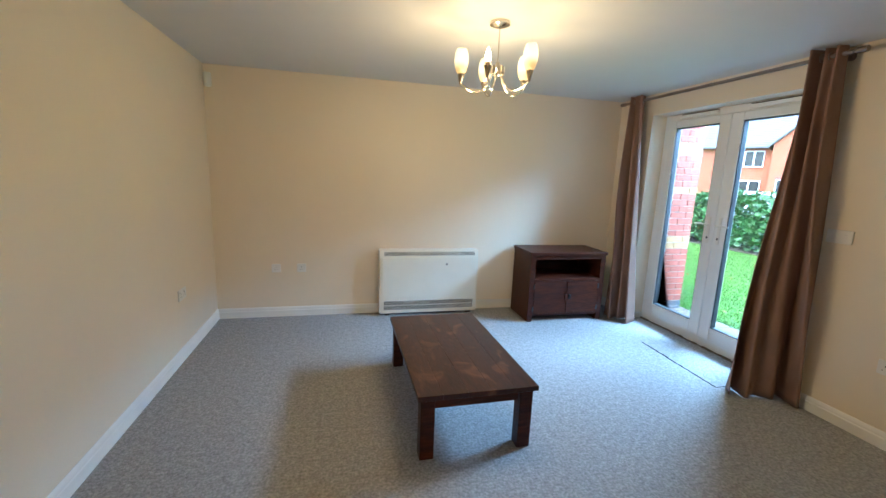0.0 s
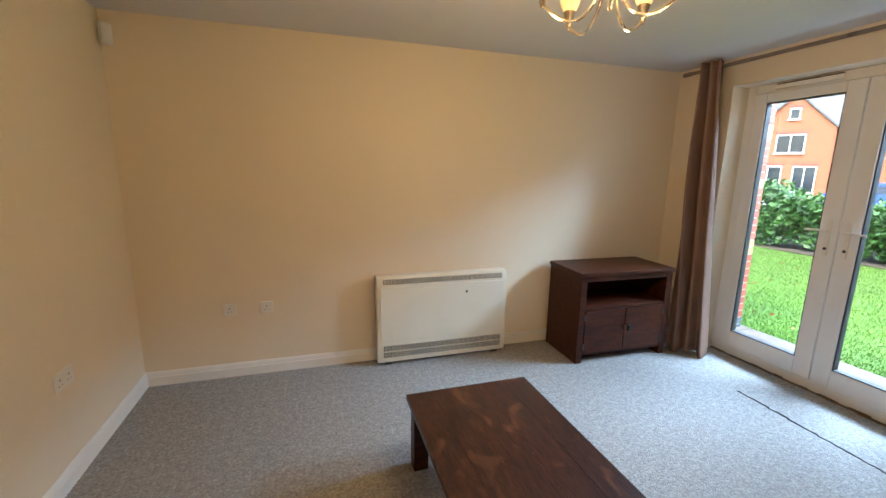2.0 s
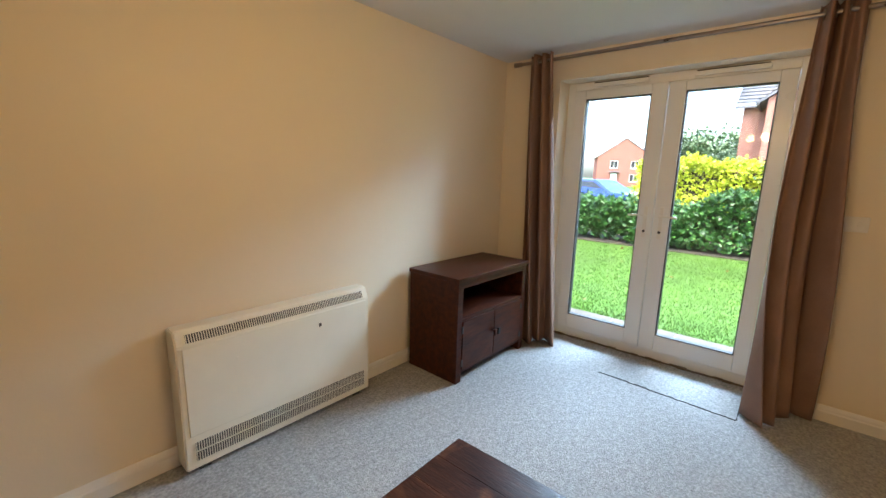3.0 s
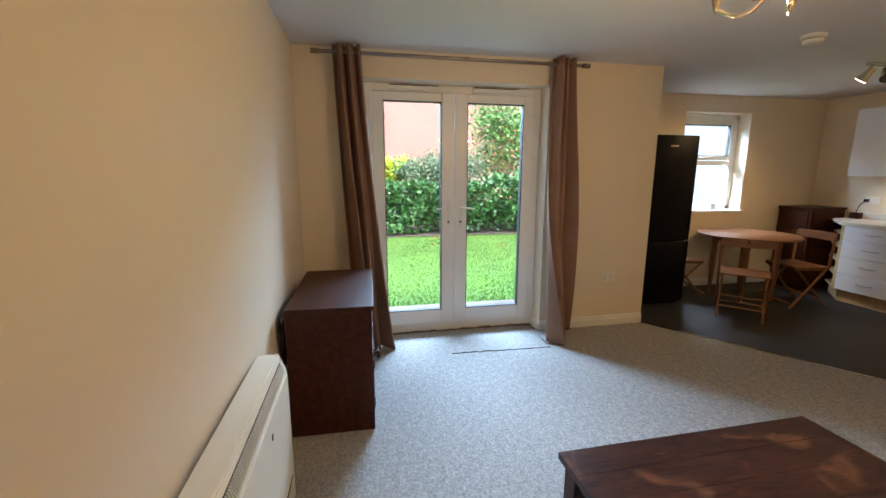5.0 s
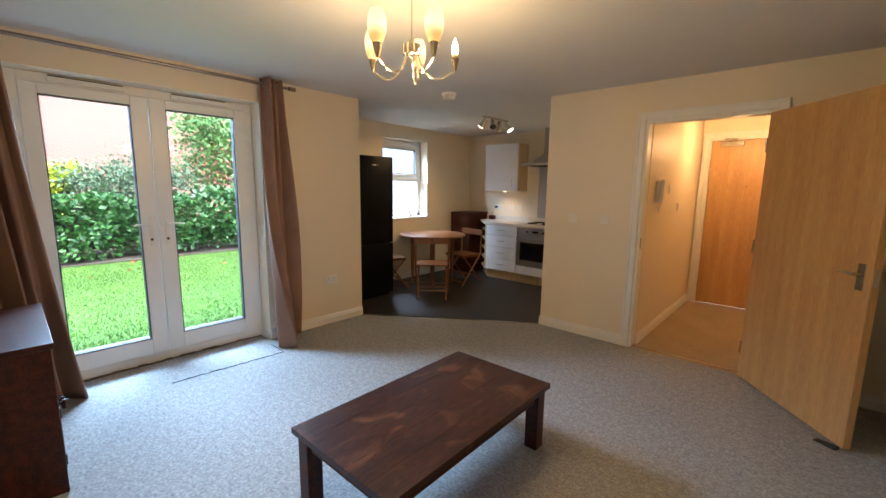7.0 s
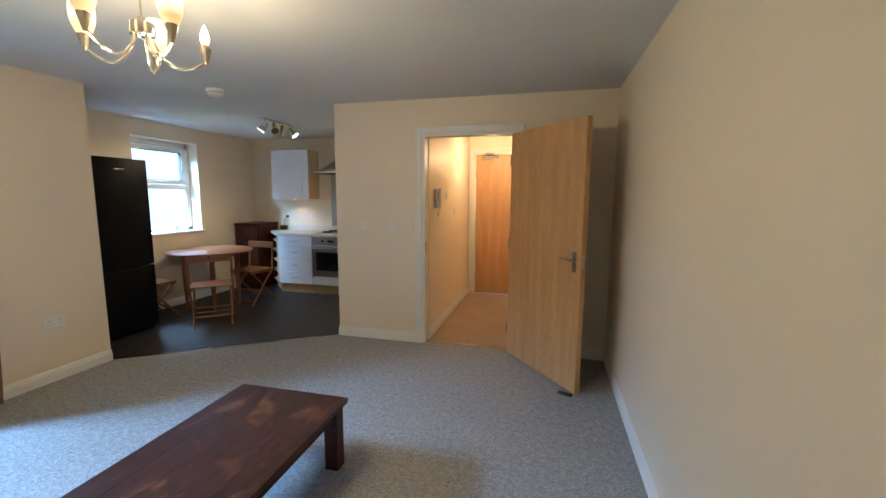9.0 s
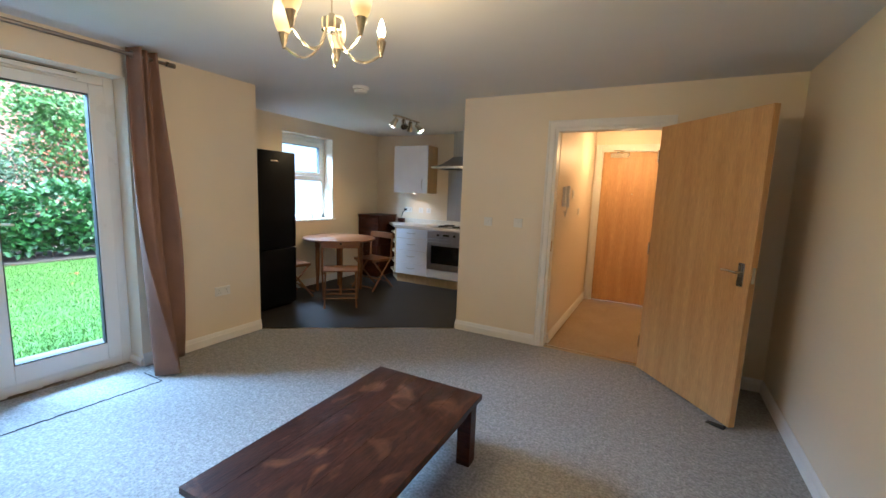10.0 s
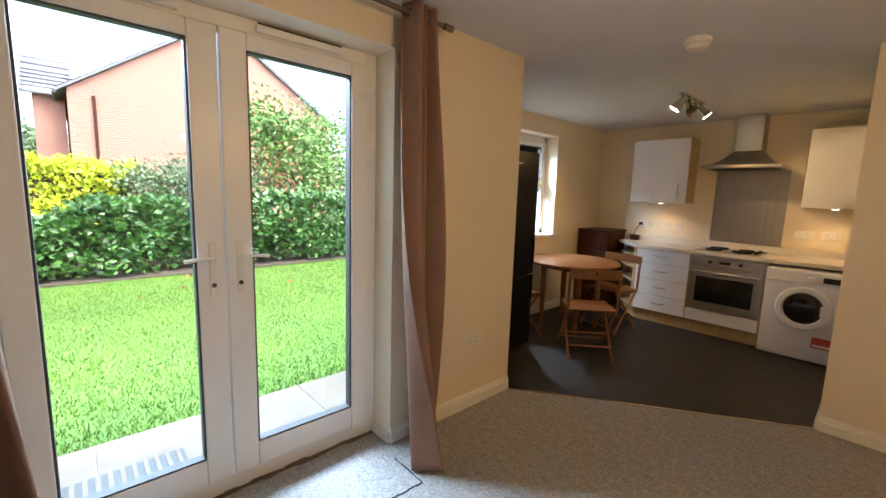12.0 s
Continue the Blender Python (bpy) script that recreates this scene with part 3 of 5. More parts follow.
tv_cabinet()
solid("coiled_cable", T([(1.97, 4.195, 0.50), (1.94, 4.194, 0.66), (2.00, 4.195, 0.68), (2.02, 4.195, 0.48), (1.95, 4.195, 0.40), (1.98, 4.195, 0.30), (1.96, 4.195, 0.12), (2.0, 4.195, 0.012)], 0.012), RUBBER, "black coiled cable hanging behind the cabinet", "cable")


def storage_heater():
    x0, x1, y0, y1, z0, z1 = 0.365, 1.43, 4.085, 4.20, 0.025, 0.705
    t = thing("storage_heater", "cream enamel storage heater standing against the wall", "heater")
    bm = moved(prism(bmesh.new(), [(y1, z0), (y0, z0), (y0, z1 - 0.07), (y0 + 0.028, z1), (y1, z1)], x0, x1), Matrix(((0, 0, 1, 0), (1, 0, 0, 0), (0, 1, 0, 0), (0, 0, 0, 1))))
    bmesh.ops.recalc_face_normals(bm, faces=bm.faces)
    bmesh.ops.bevel(bm, geom=list(bm.edges), offset=0.006, segments=2, affect="EDGES")
    part("body", bm, HEATER, t)

    def sloped(bm):
        for v in bm.verts:
            v.co.y += max(0.0, v.co.z - (z1 - 0.07)) * 0.4
        return bm

    part("front_panel", B(x0 + 0.025, x1 - 0.025, y0 - 0.006, y0 + 0.004, z0 + 0.17, z1 - 0.078, bevel=0.003), HEATER, t)
    part("grille_recess", sloped(B(x0 + 0.045, x1 - 0.045, y0 - 0.003, y0 + 0.004, z1 - 0.058, z1 - 0.022)), GRILLE, t)
    n = 90
    step = (x1 - x0 - 0.09) / n
    bar = None
    for row, (a, b) in enumerate(((z1 - 0.058, z1 - 0.022), (z0 + 0.04, z0 + 0.082), (z0 + 0.092, z0 + 0.134))):
        if row:
            part("grille_recess", B(x0 + 0.045, x1 - 0.045, y0 - 0.003, y0 + 0.004, a, b), GRILLE, t)
        bm = bmesh.new()
        for i in range(n):
            x = x0 + 0.045 + i * step
            box(bm, x, x + step * 0.34, y0 - 0.007, y0 - 0.003, a, b)
        part("grille", sloped(bm), HEATER, t, "row of thin cream grille bars")
    for x in (x0 + 0.06, x1 - 0.11):
        part("foot", B(x, x + 0.05, y0 + 0.02, y1 - 0.01, 0, z0 + 0.005), GRILLE, t)
    part("badge", B(x1 - 0.36, x1 - 0.345, y0 - 0.008, y0 - 0.005, 0.545, 0.565), GRILLE, t)
    part("thermostat_chip", B(x0 + 0.25, x0 + 0.26, y0 - 0.0075, y0 - 0.005, 0.50, 0.52), HEATER, t)


storage_heater()


def wall_plate(kind, m, gangs=1, label=""):
    """An 86 mm wall plate in its own plane: x along the wall, z up, y out of it."""
    w = 0.086 if gangs == 1 else 0.146
    t = thing(kind, label, "socket" if kind == "wall_socket" else "switch", m)
    part("plate", B(-w / 2, w / 2, 0, 0.009, -0.043, 0.043, bevel=0.003), PLASTIC, t)
    for g_ in range(gangs):
        cx = 0 if gangs == 1 else (-0.035 + 0.07 * g_)
        if kind == "wall_socket":
            part("rocker", B(cx + 0.012, cx + 0.022, 0.009, 0.012, 0.012, 0.03, bevel=0.001), PLASTIC, t)
            bm = B(cx - 0.003, cx + 0.003, 0.0085, 0.0098, 0.004, 0.016)
            box(bm, cx - 0.015, cx - 0.008, 0.0085, 0.0098, -0.018, -0.013), box(bm, cx + 0.008, cx + 0.015, 0.0085, 0.0098, -0.018, -0.013)
            part("pin_holes", bm, PINGREY, t)
        else:
            part("rocker", B(cx - 0.008, cx + 0.008, 0.009, 0.013, -0.014, 0.014, bevel=0.002), PLASTIC, t)
    return t


wall_plate("wall_socket", pose(-0.65, Y1, 0.505, 0, 0, 180), 1, "white plastic socket plate on the cream wall")
wall_plate("wall_socket", pose(-0.41, Y1, 0.505, 0, 0, 180), 1, "white plastic aerial plate on the cream wall")
wall_plate("wall_socket", pose(X0, 3.36, 0.51, 0, 0, -90), 2, "white double socket on the cream wall")
wall_plate("wall_socket", pose(X1, 1.48, 0.475, 0, 0, 90), 2, "white double socket beside the kitchen corner")
wall_plate("light_switch", pose(X1, 1.88, 1.2, 0, 0, 90), 2, "white double switch beside the curtain")
wall_plate("light_switch", pose(1.14, Y0, 1.175, 0, 0, 0), 1, "white light switch near the wall corner")
wall_plate("light_switch", pose(0.83, Y0, 1.18, 0, 0, 0), 1, "white light switch beside the door casing")

pir = thing("motion_sensor", "white alarm sensor in the upper wall corner", "alarm sensor", pose(X0 + 0.035, Y1 - 0.035, 2.24, 0, 0, -135))
part("housing", B(-0.03, 0.03, -0.01, 0.035, -0.06, 0.06, bevel=0.01), PLASTIC, pir)
part("lens", B(-0.022, 0.022, 0.033, 0.038, -0.04, 0.005, bevel=0.002), TRIM, pir)


def smoke_alarm(x, y, z):
    t = thing("smoke_alarm", "round cream plastic smoke alarm on the ceiling", "smoke alarm", pose(x, y, z))
    part("base", L([(0.072, 0), (0.072, -0.022), (0.062, -0.026)]), PLASTIC, t)
    part("cover", L([(0.058, -0.030), (0.060, -0.044), (0.050, -0.056), (0.020, -0.060)]), PLASTIC, t)
    part("vents", L([(0.050, -0.025), (0.050, -0.031)]), GRILLE, t)


smoke_alarm(2.17, 0.68, H)

# curtains on a steel pole
pole = thing("curtain_pole", "dark steel curtain pole with two brackets", "curtain pole")
part("rod", R((2.985, 1.90, 2.315), (2.985, 4.04, 2.315), 0.013), POLE, pole)
for y in (1.90, 4.04):
    part("finial", R((2.985, y - 0.03, 2.315), (2.985, y + 0.03, 2.315), 0.018), POLE, pole)
for y in (2.02, 3.88):
    bm = R((X1, y, 2.315), (2.985, y, 2.315), 0.008)
    rod(bm, (X1, y, 2.315), (X1 - 0.008, y, 2.315), 0.025)
    part("bracket", bm, POLE, pole)


def curtain(y_top, half_top, x_bot, y_bot, half_bot, slant, label, seed, folds=5):
    """An eyelet curtain gathered on the pole; its hem lies at (x_bot, y_bot), spread along a line turned by slant."""
    r = random.Random(seed)
    nu, nv = 90, 44
    ph = [r.uniform(0, 6.28) for _ in range(6)]
    t = thing("curtain", label, "curtain")
    bm = bmesh.new()
    grid = []
    for j in range(nv + 1):
        v = j / nv
        e = v ** 1.25
        cx, cy = 2.985 + (x_bot - 2.985) * e, y_top + (y_bot - y_top) * e
        hw = half_top + (half_bot - half_top) * e
        a = radians(slant) * e
        row = []
        for i in range(nu + 1):
            u = i / nu
            s = (u * 2 - 1) * hw
            wav = math.sin(u * folds * 2 * math.pi + 0.5 * math.sin(3 * v + ph[0])) + 0.45 * math.sin(u * 13 + 2.2 * v + ph[1]) + 0.25 * math.sin(u * 29 - 1.5 * v + ph[5])
            amp = (0.040 + 0.018 * e) * (1 + 0.3 * math.sin(4.0 * v + 5 * u + ph[2]))
            off = wav * amp + 0.018 * e * math.sin(7 * v + 3 * u + ph[3])
            x = cx - math.sin(a) * s - math.cos(a) * off
            y = cy + math.cos(a) * s - math.sin(a) * off
            z = 2.365 - v * (2.365 - 0.012) + 0.008 * e * math.sin(9 * u + ph[4])
            row.append(bm.verts.new((x, y, z)))
        grid.append(row)
    for j in range(nv):
        for i in range(nu):
            bm.faces.new((grid[j][i], grid[j][i + 1], grid[j + 1][i + 1], grid[j + 1][i]))
    ob = part("cloth", bm, CURTAIN, t)
    so = ob.modifiers.new("thick", "SOLIDIFY")
    so.thickness = 0.004
    for i in range(4):
        y = y_top - half_top * 0.8 + i * half_top * 0.53
        bm = bmesh.new()
        k, q = 18, 6
        rings = [[bm.verts.new((2.985 + (0.024 + 0.004 * math.cos(b * 6.2832 / q)) * math.cos(c * 6.2832 / k), y + 0.004 * math.sin(b * 6.2832 / q), 2.315 + (0.024 + 0.004 * math.cos(b * 6.2832 / q)) * math.sin(c * 6.2832 / k))) for b in range(q)] for c in range(k)]
        for c in range(k):
            for b in range(q):
                bm.faces.new((rings[c][b], rings[(c + 1) % k][b], rings[(c + 1) % k][(b + 1) % q], rings[c][(b + 1) % q]))
        part("eyelet", bm, POLE, t)


curtain(3.82, 0.10, 2.93, 3.66, 0.15, 35, "brown eyelet curtain drawn back beside the cabinet", 3, 3)
curtain(2.085, 0.095, 2.92, 2.05, 0.22, 62, "brown eyelet curtain drawn back beside the kitchen corner", 5, 3)


def chandelier():
    cx, cy, hz = 0.900, 2.402, 2.112
    t = thing("chandelier", "five-arm satin nickel ceiling light, one shade missing", "ceiling light", pose(cx, cy, 0))
    part("ceiling_rose", L([(0.06, H - 0.002), (0.06, H - 0.018), (0.03, H - 0.03), (0.008, H - 0.034)]), CHROME, t)
    part("stem", R((0, 0, hz), (0, 0, H - 0.03), 0.0035), CHROME, t)
    part("hub", L([(0.012, 0.045), (0.014, 0.024), (0.042, 0.022), (0.044, -0.002), (0.042, -0.022), (0.02, -0.026), (0.008, -0.035)], (0, 0, hz)), CHROME, t)
    right, deep = Vector((-0.69, -0.72)), Vector((0.72, -0.69))
    for k in range(5):
        a = radians(9 + 72 * k)
        d = right * math.cos(a) + deep * math.sin(a)
        u = math.atan2(d.y, d.x)
        pts = []
        for i in range(15):
            f = i / 14
            r = 0.03 + 0.185 * f
            z = hz - 0.02 - 0.105 * math.sin(math.pi * (f * 0.76) ** 0.72)
            pts.append((r * math.cos(u), r * math.sin(u), z))
        arm = part("arm", T(pts, 0.0058), CHROME, t)
        tipz = pts[-1][2]
        c = (0.215 * math.cos(u), 0.215 * math.sin(u), tipz)
        part("cup", L([(0.006, -0.012), (0.009, 0.0), (0.021, 0.046), (0.022, 0.053)], c), CHROME, t)
        if k == 0:
            part("candle", L([(0.014, 0.052), (0.014, 0.070)], c), BEECH, t)
            part("bulb", L([(0.010, 0.070), (0.0165, 0.085), (0.0175, 0.098), (0.011, 0.125), (0.003, 0.145), (0.001, 0.148)], c), BULB, t, "bare lit candle bulb")
        else:
            part("shade", L([(0.021, 0.050), (0.032, 0.072), (0.040, 0.100), (0.042, 0.128), (0.040, 0.155), (0.034, 0.178), (0.029, 0.190), (0.025, 0.190), (0.031, 0.176)], c), SHADE, t, "lit frosted tulip shade")
        lamp("chandelier_bulb", "POINT", (cx + c[0], cy + c[1], hz - 0.22), 0.68, WARM, 0.04)


chandelier()

# ---- hall ----
ic = thing("intercom", "white plastic door entry handset on the hall wall", "intercom", pose(HX1, -0.45, 1.45, 0, 0, 90))
part("base", B(-0.04, 0.05, 0, 0.03, -0.10, 0.10, bevel=0.006), PLASTIC, ic)
part("handset", B(-0.045, -0.005, 0.03, 0.06, -0.11, 0.11, bevel=0.01), PLASTIC, ic)
part("cord", T([(-0.025, 0.04, -0.11), (-0.02, 0.03, -0.18), (0.0, 0.03, -0.2), (0.01, 0.02, -0.14)], 0.006), PLASTIC, ic)
wall_plate("light_switch", pose(HX1, -0.93, 1.48, 0, 0, 90), 1, "small white control on the hall wall")
wall_plate("light_switch", pose(HX1, -1.35, 1.28, 0, 0, 90), 1, "white light switch on the hall wall")
solid("alarm_box", B(HX1 - 0.06, HX1, -1.05, -0.92, 2.16, 2.28, bevel=0.01), PLASTIC, "white chime box high on the hall wall", "door chime")
dl = thing("downlight", "small lit round ceiling spot in the hall", "ceiling light", pose(0.10, -1.75, H))
part("ring", L([(0.045, -0.002), (0.045, -0.008), (0.034, -0.012)]), CHROME, dl)
part("lens", L([(0.032, -0.006), (0.032, -0.014)]), SPOTGLOW, dl)
lamp("hall_lamp", "POINT", (0.05, -1.60, H - 0.40), 2.1, (1.0, 0.52, 0.18), 0.06)

# ---- kitchen ----
WFY = -1.57


def handle(parent, x0, x1, y, z):
    """A bowed metal bar handle on a front that faces +y."""
    k = 10
    pts = [(x0 + (x1 - x0) * i / k, y + 0.004 + 0.026 * math.sin(math.pi * i / k) ** 0.6, z - 0.006 * math.sin(math.pi * i / k)) for i in range(k + 1)]
    part("handle", T(pts, 0.006), STEEL, parent, "bowed chrome handle")


wt = solid("worktop", bmesh.new(), WORKTOP, "pale speckled laminate kitchen worktop", "worktop")
bm = prism(bmesh.new(), [(1.452, KY + 0.002), (3.68, KY + 0.002), (3.68, -1.93), (3.33, WFY + 0.0), (1.452, WFY + 0.0)], 0.875, 0.912)
bmesh.ops.recalc_face_normals(bm, faces=bm.faces)
bmesh.ops.bevel(bm, geom=[e for e in bm.edges if abs(e.verts[0].co.z - e.verts[1].co.z) < 0.001], offset=0.006, segments=2, affect="EDGES")
bm.to_mesh(wt.data), bm.free()
solid("worktop_upstand", B(1.452, 3.68, KY + 0.001, KY + 0.016, 0.912, 0.985, bevel=0.003), WORKTOP, "pale laminate upstand behind the worktop", "upstand")

du = thing("drawer_unit", "white kitchen unit with four drawers", "kitchen unit")
part("carcass", B(2.726, 3.30, KY + 0.05, WFY - 0.035, 0.13, 0.873), BEECH, du)
for i, (a, b) in enumerate(((0.715, 0.868), (0.525, 0.711), (0.335, 0.521), (0.145, 0.331))):
    dr = part("drawer_front", B(2.730, 3.296, WFY - 0.035, WFY - 0.015, a, b, bevel=0.003), UNITWHITE, du)
    handle(dr, 2.94, 3.09, WFY - 0.015, (a + b) / 2 + 0.01)
part("plinth", B(2.726, 3.30, WFY - 0.085, WFY - 0.07, 0, 0.13), BEECH, du)

es = thing("end_shelf_unit", "open beech shelf unit at the worktop's end", "shelf unit")
part("back_panel", B(3.302, 3.32, KY + 0.05, WFY - 0.03, 0.13, 0.873), BEECH, es)
part("side_panel", B(3.32, 3.66, KY + 0.03, KY + 0.05, 0.13, 0.873), BEECH, es)
for z in (0.13, 0.29, 0.45, 0.61, 0.76):
    part("shelf", prism(bmesh.new(), [(3.32, KY + 0.05), (3.64, KY + 0.05), (3.64, -1.93), (3.32, WFY - 0.03)], z, z + 0.018), BEECH, es)
part("post", B(3.325, 3.345, WFY - 0.07, WFY - 0.045, 0.148, 0.873), BEECH, es)
part("plinth", prism(bmesh.new(), [(3.302, KY + 0.05), (3.60, KY + 0.05), (3.60, -1.95), (3.302, WFY - 0.09)], 0, 0.128), BEECH, es)

ov = thing("oven", "built-in stainless steel oven with a dark glass door", "oven")
OX0, OX1 = 2.06, 2.722
part("housing", B(OX0, OX1, KY + 0.05, WFY - 0.03, 0.13, 0.873), STEEL, ov)
cp = part("control_panel", B(OX0 + 0.004, OX1 - 0.004, WFY - 0.03, WFY - 0.008, 0.755, 0.868, bevel=0.003), STEEL, ov)
for x in (OX0 + 0.2, OX0 + 0.47):
    part("knob", R((x, WFY - 0.008, 0.81), (x, WFY + 0.016, 0.81), 0.017, 0.014), BLACK, cp, "black oven knob")
part("clock", B(OX0 + 0.29, OX0 + 0.39, WFY - 0.009, WFY - 0.006, 0.795, 0.825), OVENGLASS, cp)
od = part("door", B(OX0 + 0.004, OX1 - 0.004, WFY - 0.03, WFY - 0.006, 0.285, 0.748, bevel=0.004), STEEL, ov)
part("glass", B(OX0 + 0.075, OX1 - 0.075, WFY - 0.008, WFY - 0.004, 0.37, 0.645, bevel=0.001), OVENGLASS, od, "dark oven window")
bm = R((OX0 + 0.03, WFY + 0.036, 0.70), (OX1 - 0.03, WFY + 0.036, 0.70), 0.010)
for x in (OX0 + 0.05, OX1 - 0.05):
    rod(bm, (x, WFY - 0.006, 0.70), (x, WFY + 0.036, 0.70), 0.008)
part("handle", bm, STEEL, od)
part("drawer_front", B(OX0 + 0.002, OX1 - 0.002, WFY - 0.035, WFY - 0.015, 0.145, 0.275, bevel=0.003), UNITWHITE, ov)
part("plinth", B(OX0 - 0.04, OX1, WFY - 0.085, WFY - 0.07, 0, 0.13), BEECH, ov)
part("end_panel", B(OX0 - 0.022, OX0 - 0.004, KY + 0.05, WFY - 0.02, 0, 0.873), BEECH, ov)

hob = thing("hob", "stainless steel electric hob with four solid plates", "hob")
part("tray", B(2.14, 2.72, KY + 0.10, WFY - 0.07, 0.912, 0.922, bevel=0.004), STEEL, hob)
for x, y, r in ((2.30, -1.99, 0.075), (2.56, -1.99, 0.09), (2.30, -1.77, 0.09), (2.56, -1.77, 0.075)):
    part("hotplate", L([(r, 0.922), (r, 0.933), (r * 0.92, 0.937), (0.02, 0.937)], (x, y, 0)), BLACK, hob, "dark solid hotplate")
for i in range(4):
    part("knob", L([(0.018, 0.922), (0.016, 0.945)], (2.175, -1.73 - i * 0.075, 0), 14), BLACK, hob)
bm = R((2.23, -1.70, 0.945), (2.10, -1.82, 0.945), 0.006)
box(bm, 2.20, 2.26, -1.71, -1.67, 0.941, 0.946)
solid("spatula", bm, BLACK, "dark kitchen spatula lying on the hob", "utensil")


def washing_machine():
    x0, x1, y0, y1, h = 1.455, 2.035, -2.06, -1.50, 0.85
    t = thing("washing_machine", "white front-loading washing machine under the worktop", "washing machine")
    part("body", B(x0, x1, y0, y1, 0.012, h, bevel=0.012, seg=3), WHITE, t)
    part("control_fascia", B(x0 + 0.004, x1 - 0.004, y1 - 0.01, y1 + 0.012, h - 0.125, h - 0.012, bevel=0.008), WHITE, t)
    part("drawer", B(x1 - 0.19, x1 - 0.015, y1 + 0.008, y1 + 0.017, h - 0.115, h - 0.03, bevel=0.004), WHITE, t)
    part("dial", R((x0 + 0.25, y1 + 0.01, h - 0.068), (x0 + 0.25, y1 + 0.036, h - 0.068), 0.024, 0.020), WHITE, t)
    part("display", B(x0 + 0.03, x0 + 0.17, y1 + 0.010, y1 + 0.0145, h - 0.095, h - 0.045, bevel=0.002), OVENGLASS, t)
    cx, cz = (x0 + x1) / 2 - 0.01, 0.50
    turn = Matrix.Translation((cx, y1, cz)) @ Matrix.Rotation(radians(-90), 4, "X")
    door = part("door_ring", moved(L([(0.205, -0.004), (0.205, 0.018), (0.19, 0.034), (0.155, 0.036), (0.145, 0.02)], seg=40), turn), WHITE, t)
    part("door_glass", moved(L([(0.146, 0.010), (0.142, 0.022), (0.10, 0.030), (0.03, 0.033)], seg=40), turn), OVENGLASS, door, "dark round door glass")
    part("door_catch", B(cx - 0.165, cx - 0.12, y1 + 0.028, y1 + 0.042, cz - 0.05, cz + 0.05, bevel=0.006), WHITE, door)
    part("sticker", B(x0 + 0.03, x0 + 0.19, y1, y1 + 0.002, 0.15, 0.25), RED, t, "red and white sticker")
    part("sticker_stripe", B(x0 + 0.04, x0 + 0.18, y1 + 0.002, y1 + 0.003, 0.165, 0.185), WHITE, t)
    for x in (x0 + 0.05, x1 - 0.05):
        for y in (y0 + 0.05, y1 - 0.05):
            part("foot", R((x, y, 0), (x, y, 0.014), 0.02), RUBBER, t)


washing_machine()


def wall_unit(x0, x1, handle_x, label):
    t = thing("wall_cabinet", label, "kitchen cabinet")
    y0, y1, z0, z1 = KY, -1.90, 1.42, 2.17
    part("body", B(x0, x1, y0 + 0.002, y1, z0, z1, bevel=0.002), BEECH, t)
    dr = part("door", B(x0 + 0.002, x1 - 0.002, y1, y1 + 0.02, z0, z1, bevel=0.003), UNITWHITE, t)
    k = 10
    part("handle", T([(handle_x, y1 + 0.022 + 0.028 * math.sin(math.pi * i / k) ** 0.6, z0 + 0.06 + 0.16 * i / k) for i in range(k + 1)], 0.006), STEEL, dr, "bowed chrome handle")
    ul = part("under_light", L([(0.035, z0 - 0.001), (0.033, z0 - 0.012), (0.026, z0 - 0.014)], ((x0 + x1) / 2 - 0.02, -1.98, 0)), CHROME, t)
    part("lens", L([(0.024, z0 - 0.012), (0.024, z0 - 0.016)], ((x0 + x1) / 2 - 0.02, -1.98, 0)), SPOTGLOW, ul)
    lamp("under_cabinet_lamp", "SPOT", ((x0 + x1) / 2 - 0.02, -1.98, z0 - 0.025), 0.35, WARM, 0.02, ((x0 + x1) / 2 - 0.02, -2.02, 0.9), 130)


wall_unit(2.93, 3.57, 3.02, "white wall cabinet with beech sides over the worktop")
wall_unit(1.455, 1.90, 1.50, "white wall cabinet with beech sides beside the hood")

hd = thing("cooker_hood", "stainless steel chimney cooker hood on the wall", "cooker hood")
part("chimney", B(2.29, 2.53, KY + 0.002, -1.97, 1.99, H - 0.002, bevel=0.003), STEEL, hd)
bm = bmesh.new()
k = 8
rings = []
for i in range(k + 1):
    f = i / k
    e = f ** 0.55
    a, b = 2.06 + (2.29 - 2.06) * e, 2.76 + (2.53 - 2.76) * e
    c = -1.70 + (-1.97 + 1.70) * e
    z = 1.835 + 0.165 * f
    rings.append([bm.verts.new(p) for p in ((a, KY + 0.002, z), (b, KY + 0.002, z), (b, c, z), (a, c, z))])
for a, b in zip(rings, rings[1:]):
    for i in range(4):
        bm.faces.new((a[i], a[(i + 1) % 4], b[(i + 1) % 4], b[i]))
bm.faces.new(rings[0]), bm.faces.new(rings[-1])
part("canopy", bm, STEEL, hd)
part("rim", B(2.058, 2.762, KY + 0.002, -1.698, 1.805, 1.835, bevel=0.003), STEEL, hd)
part("filter", B(2.12, 2.70, KY + 0.08, -1.75, 1.800, 1.806), GRILLE, hd)
solid("splashback", B(2.05, 2.72, KY, KY + 0.004, 0.986, 1.80), STEEL, "brushed steel splashback behind the hob", "splashback")

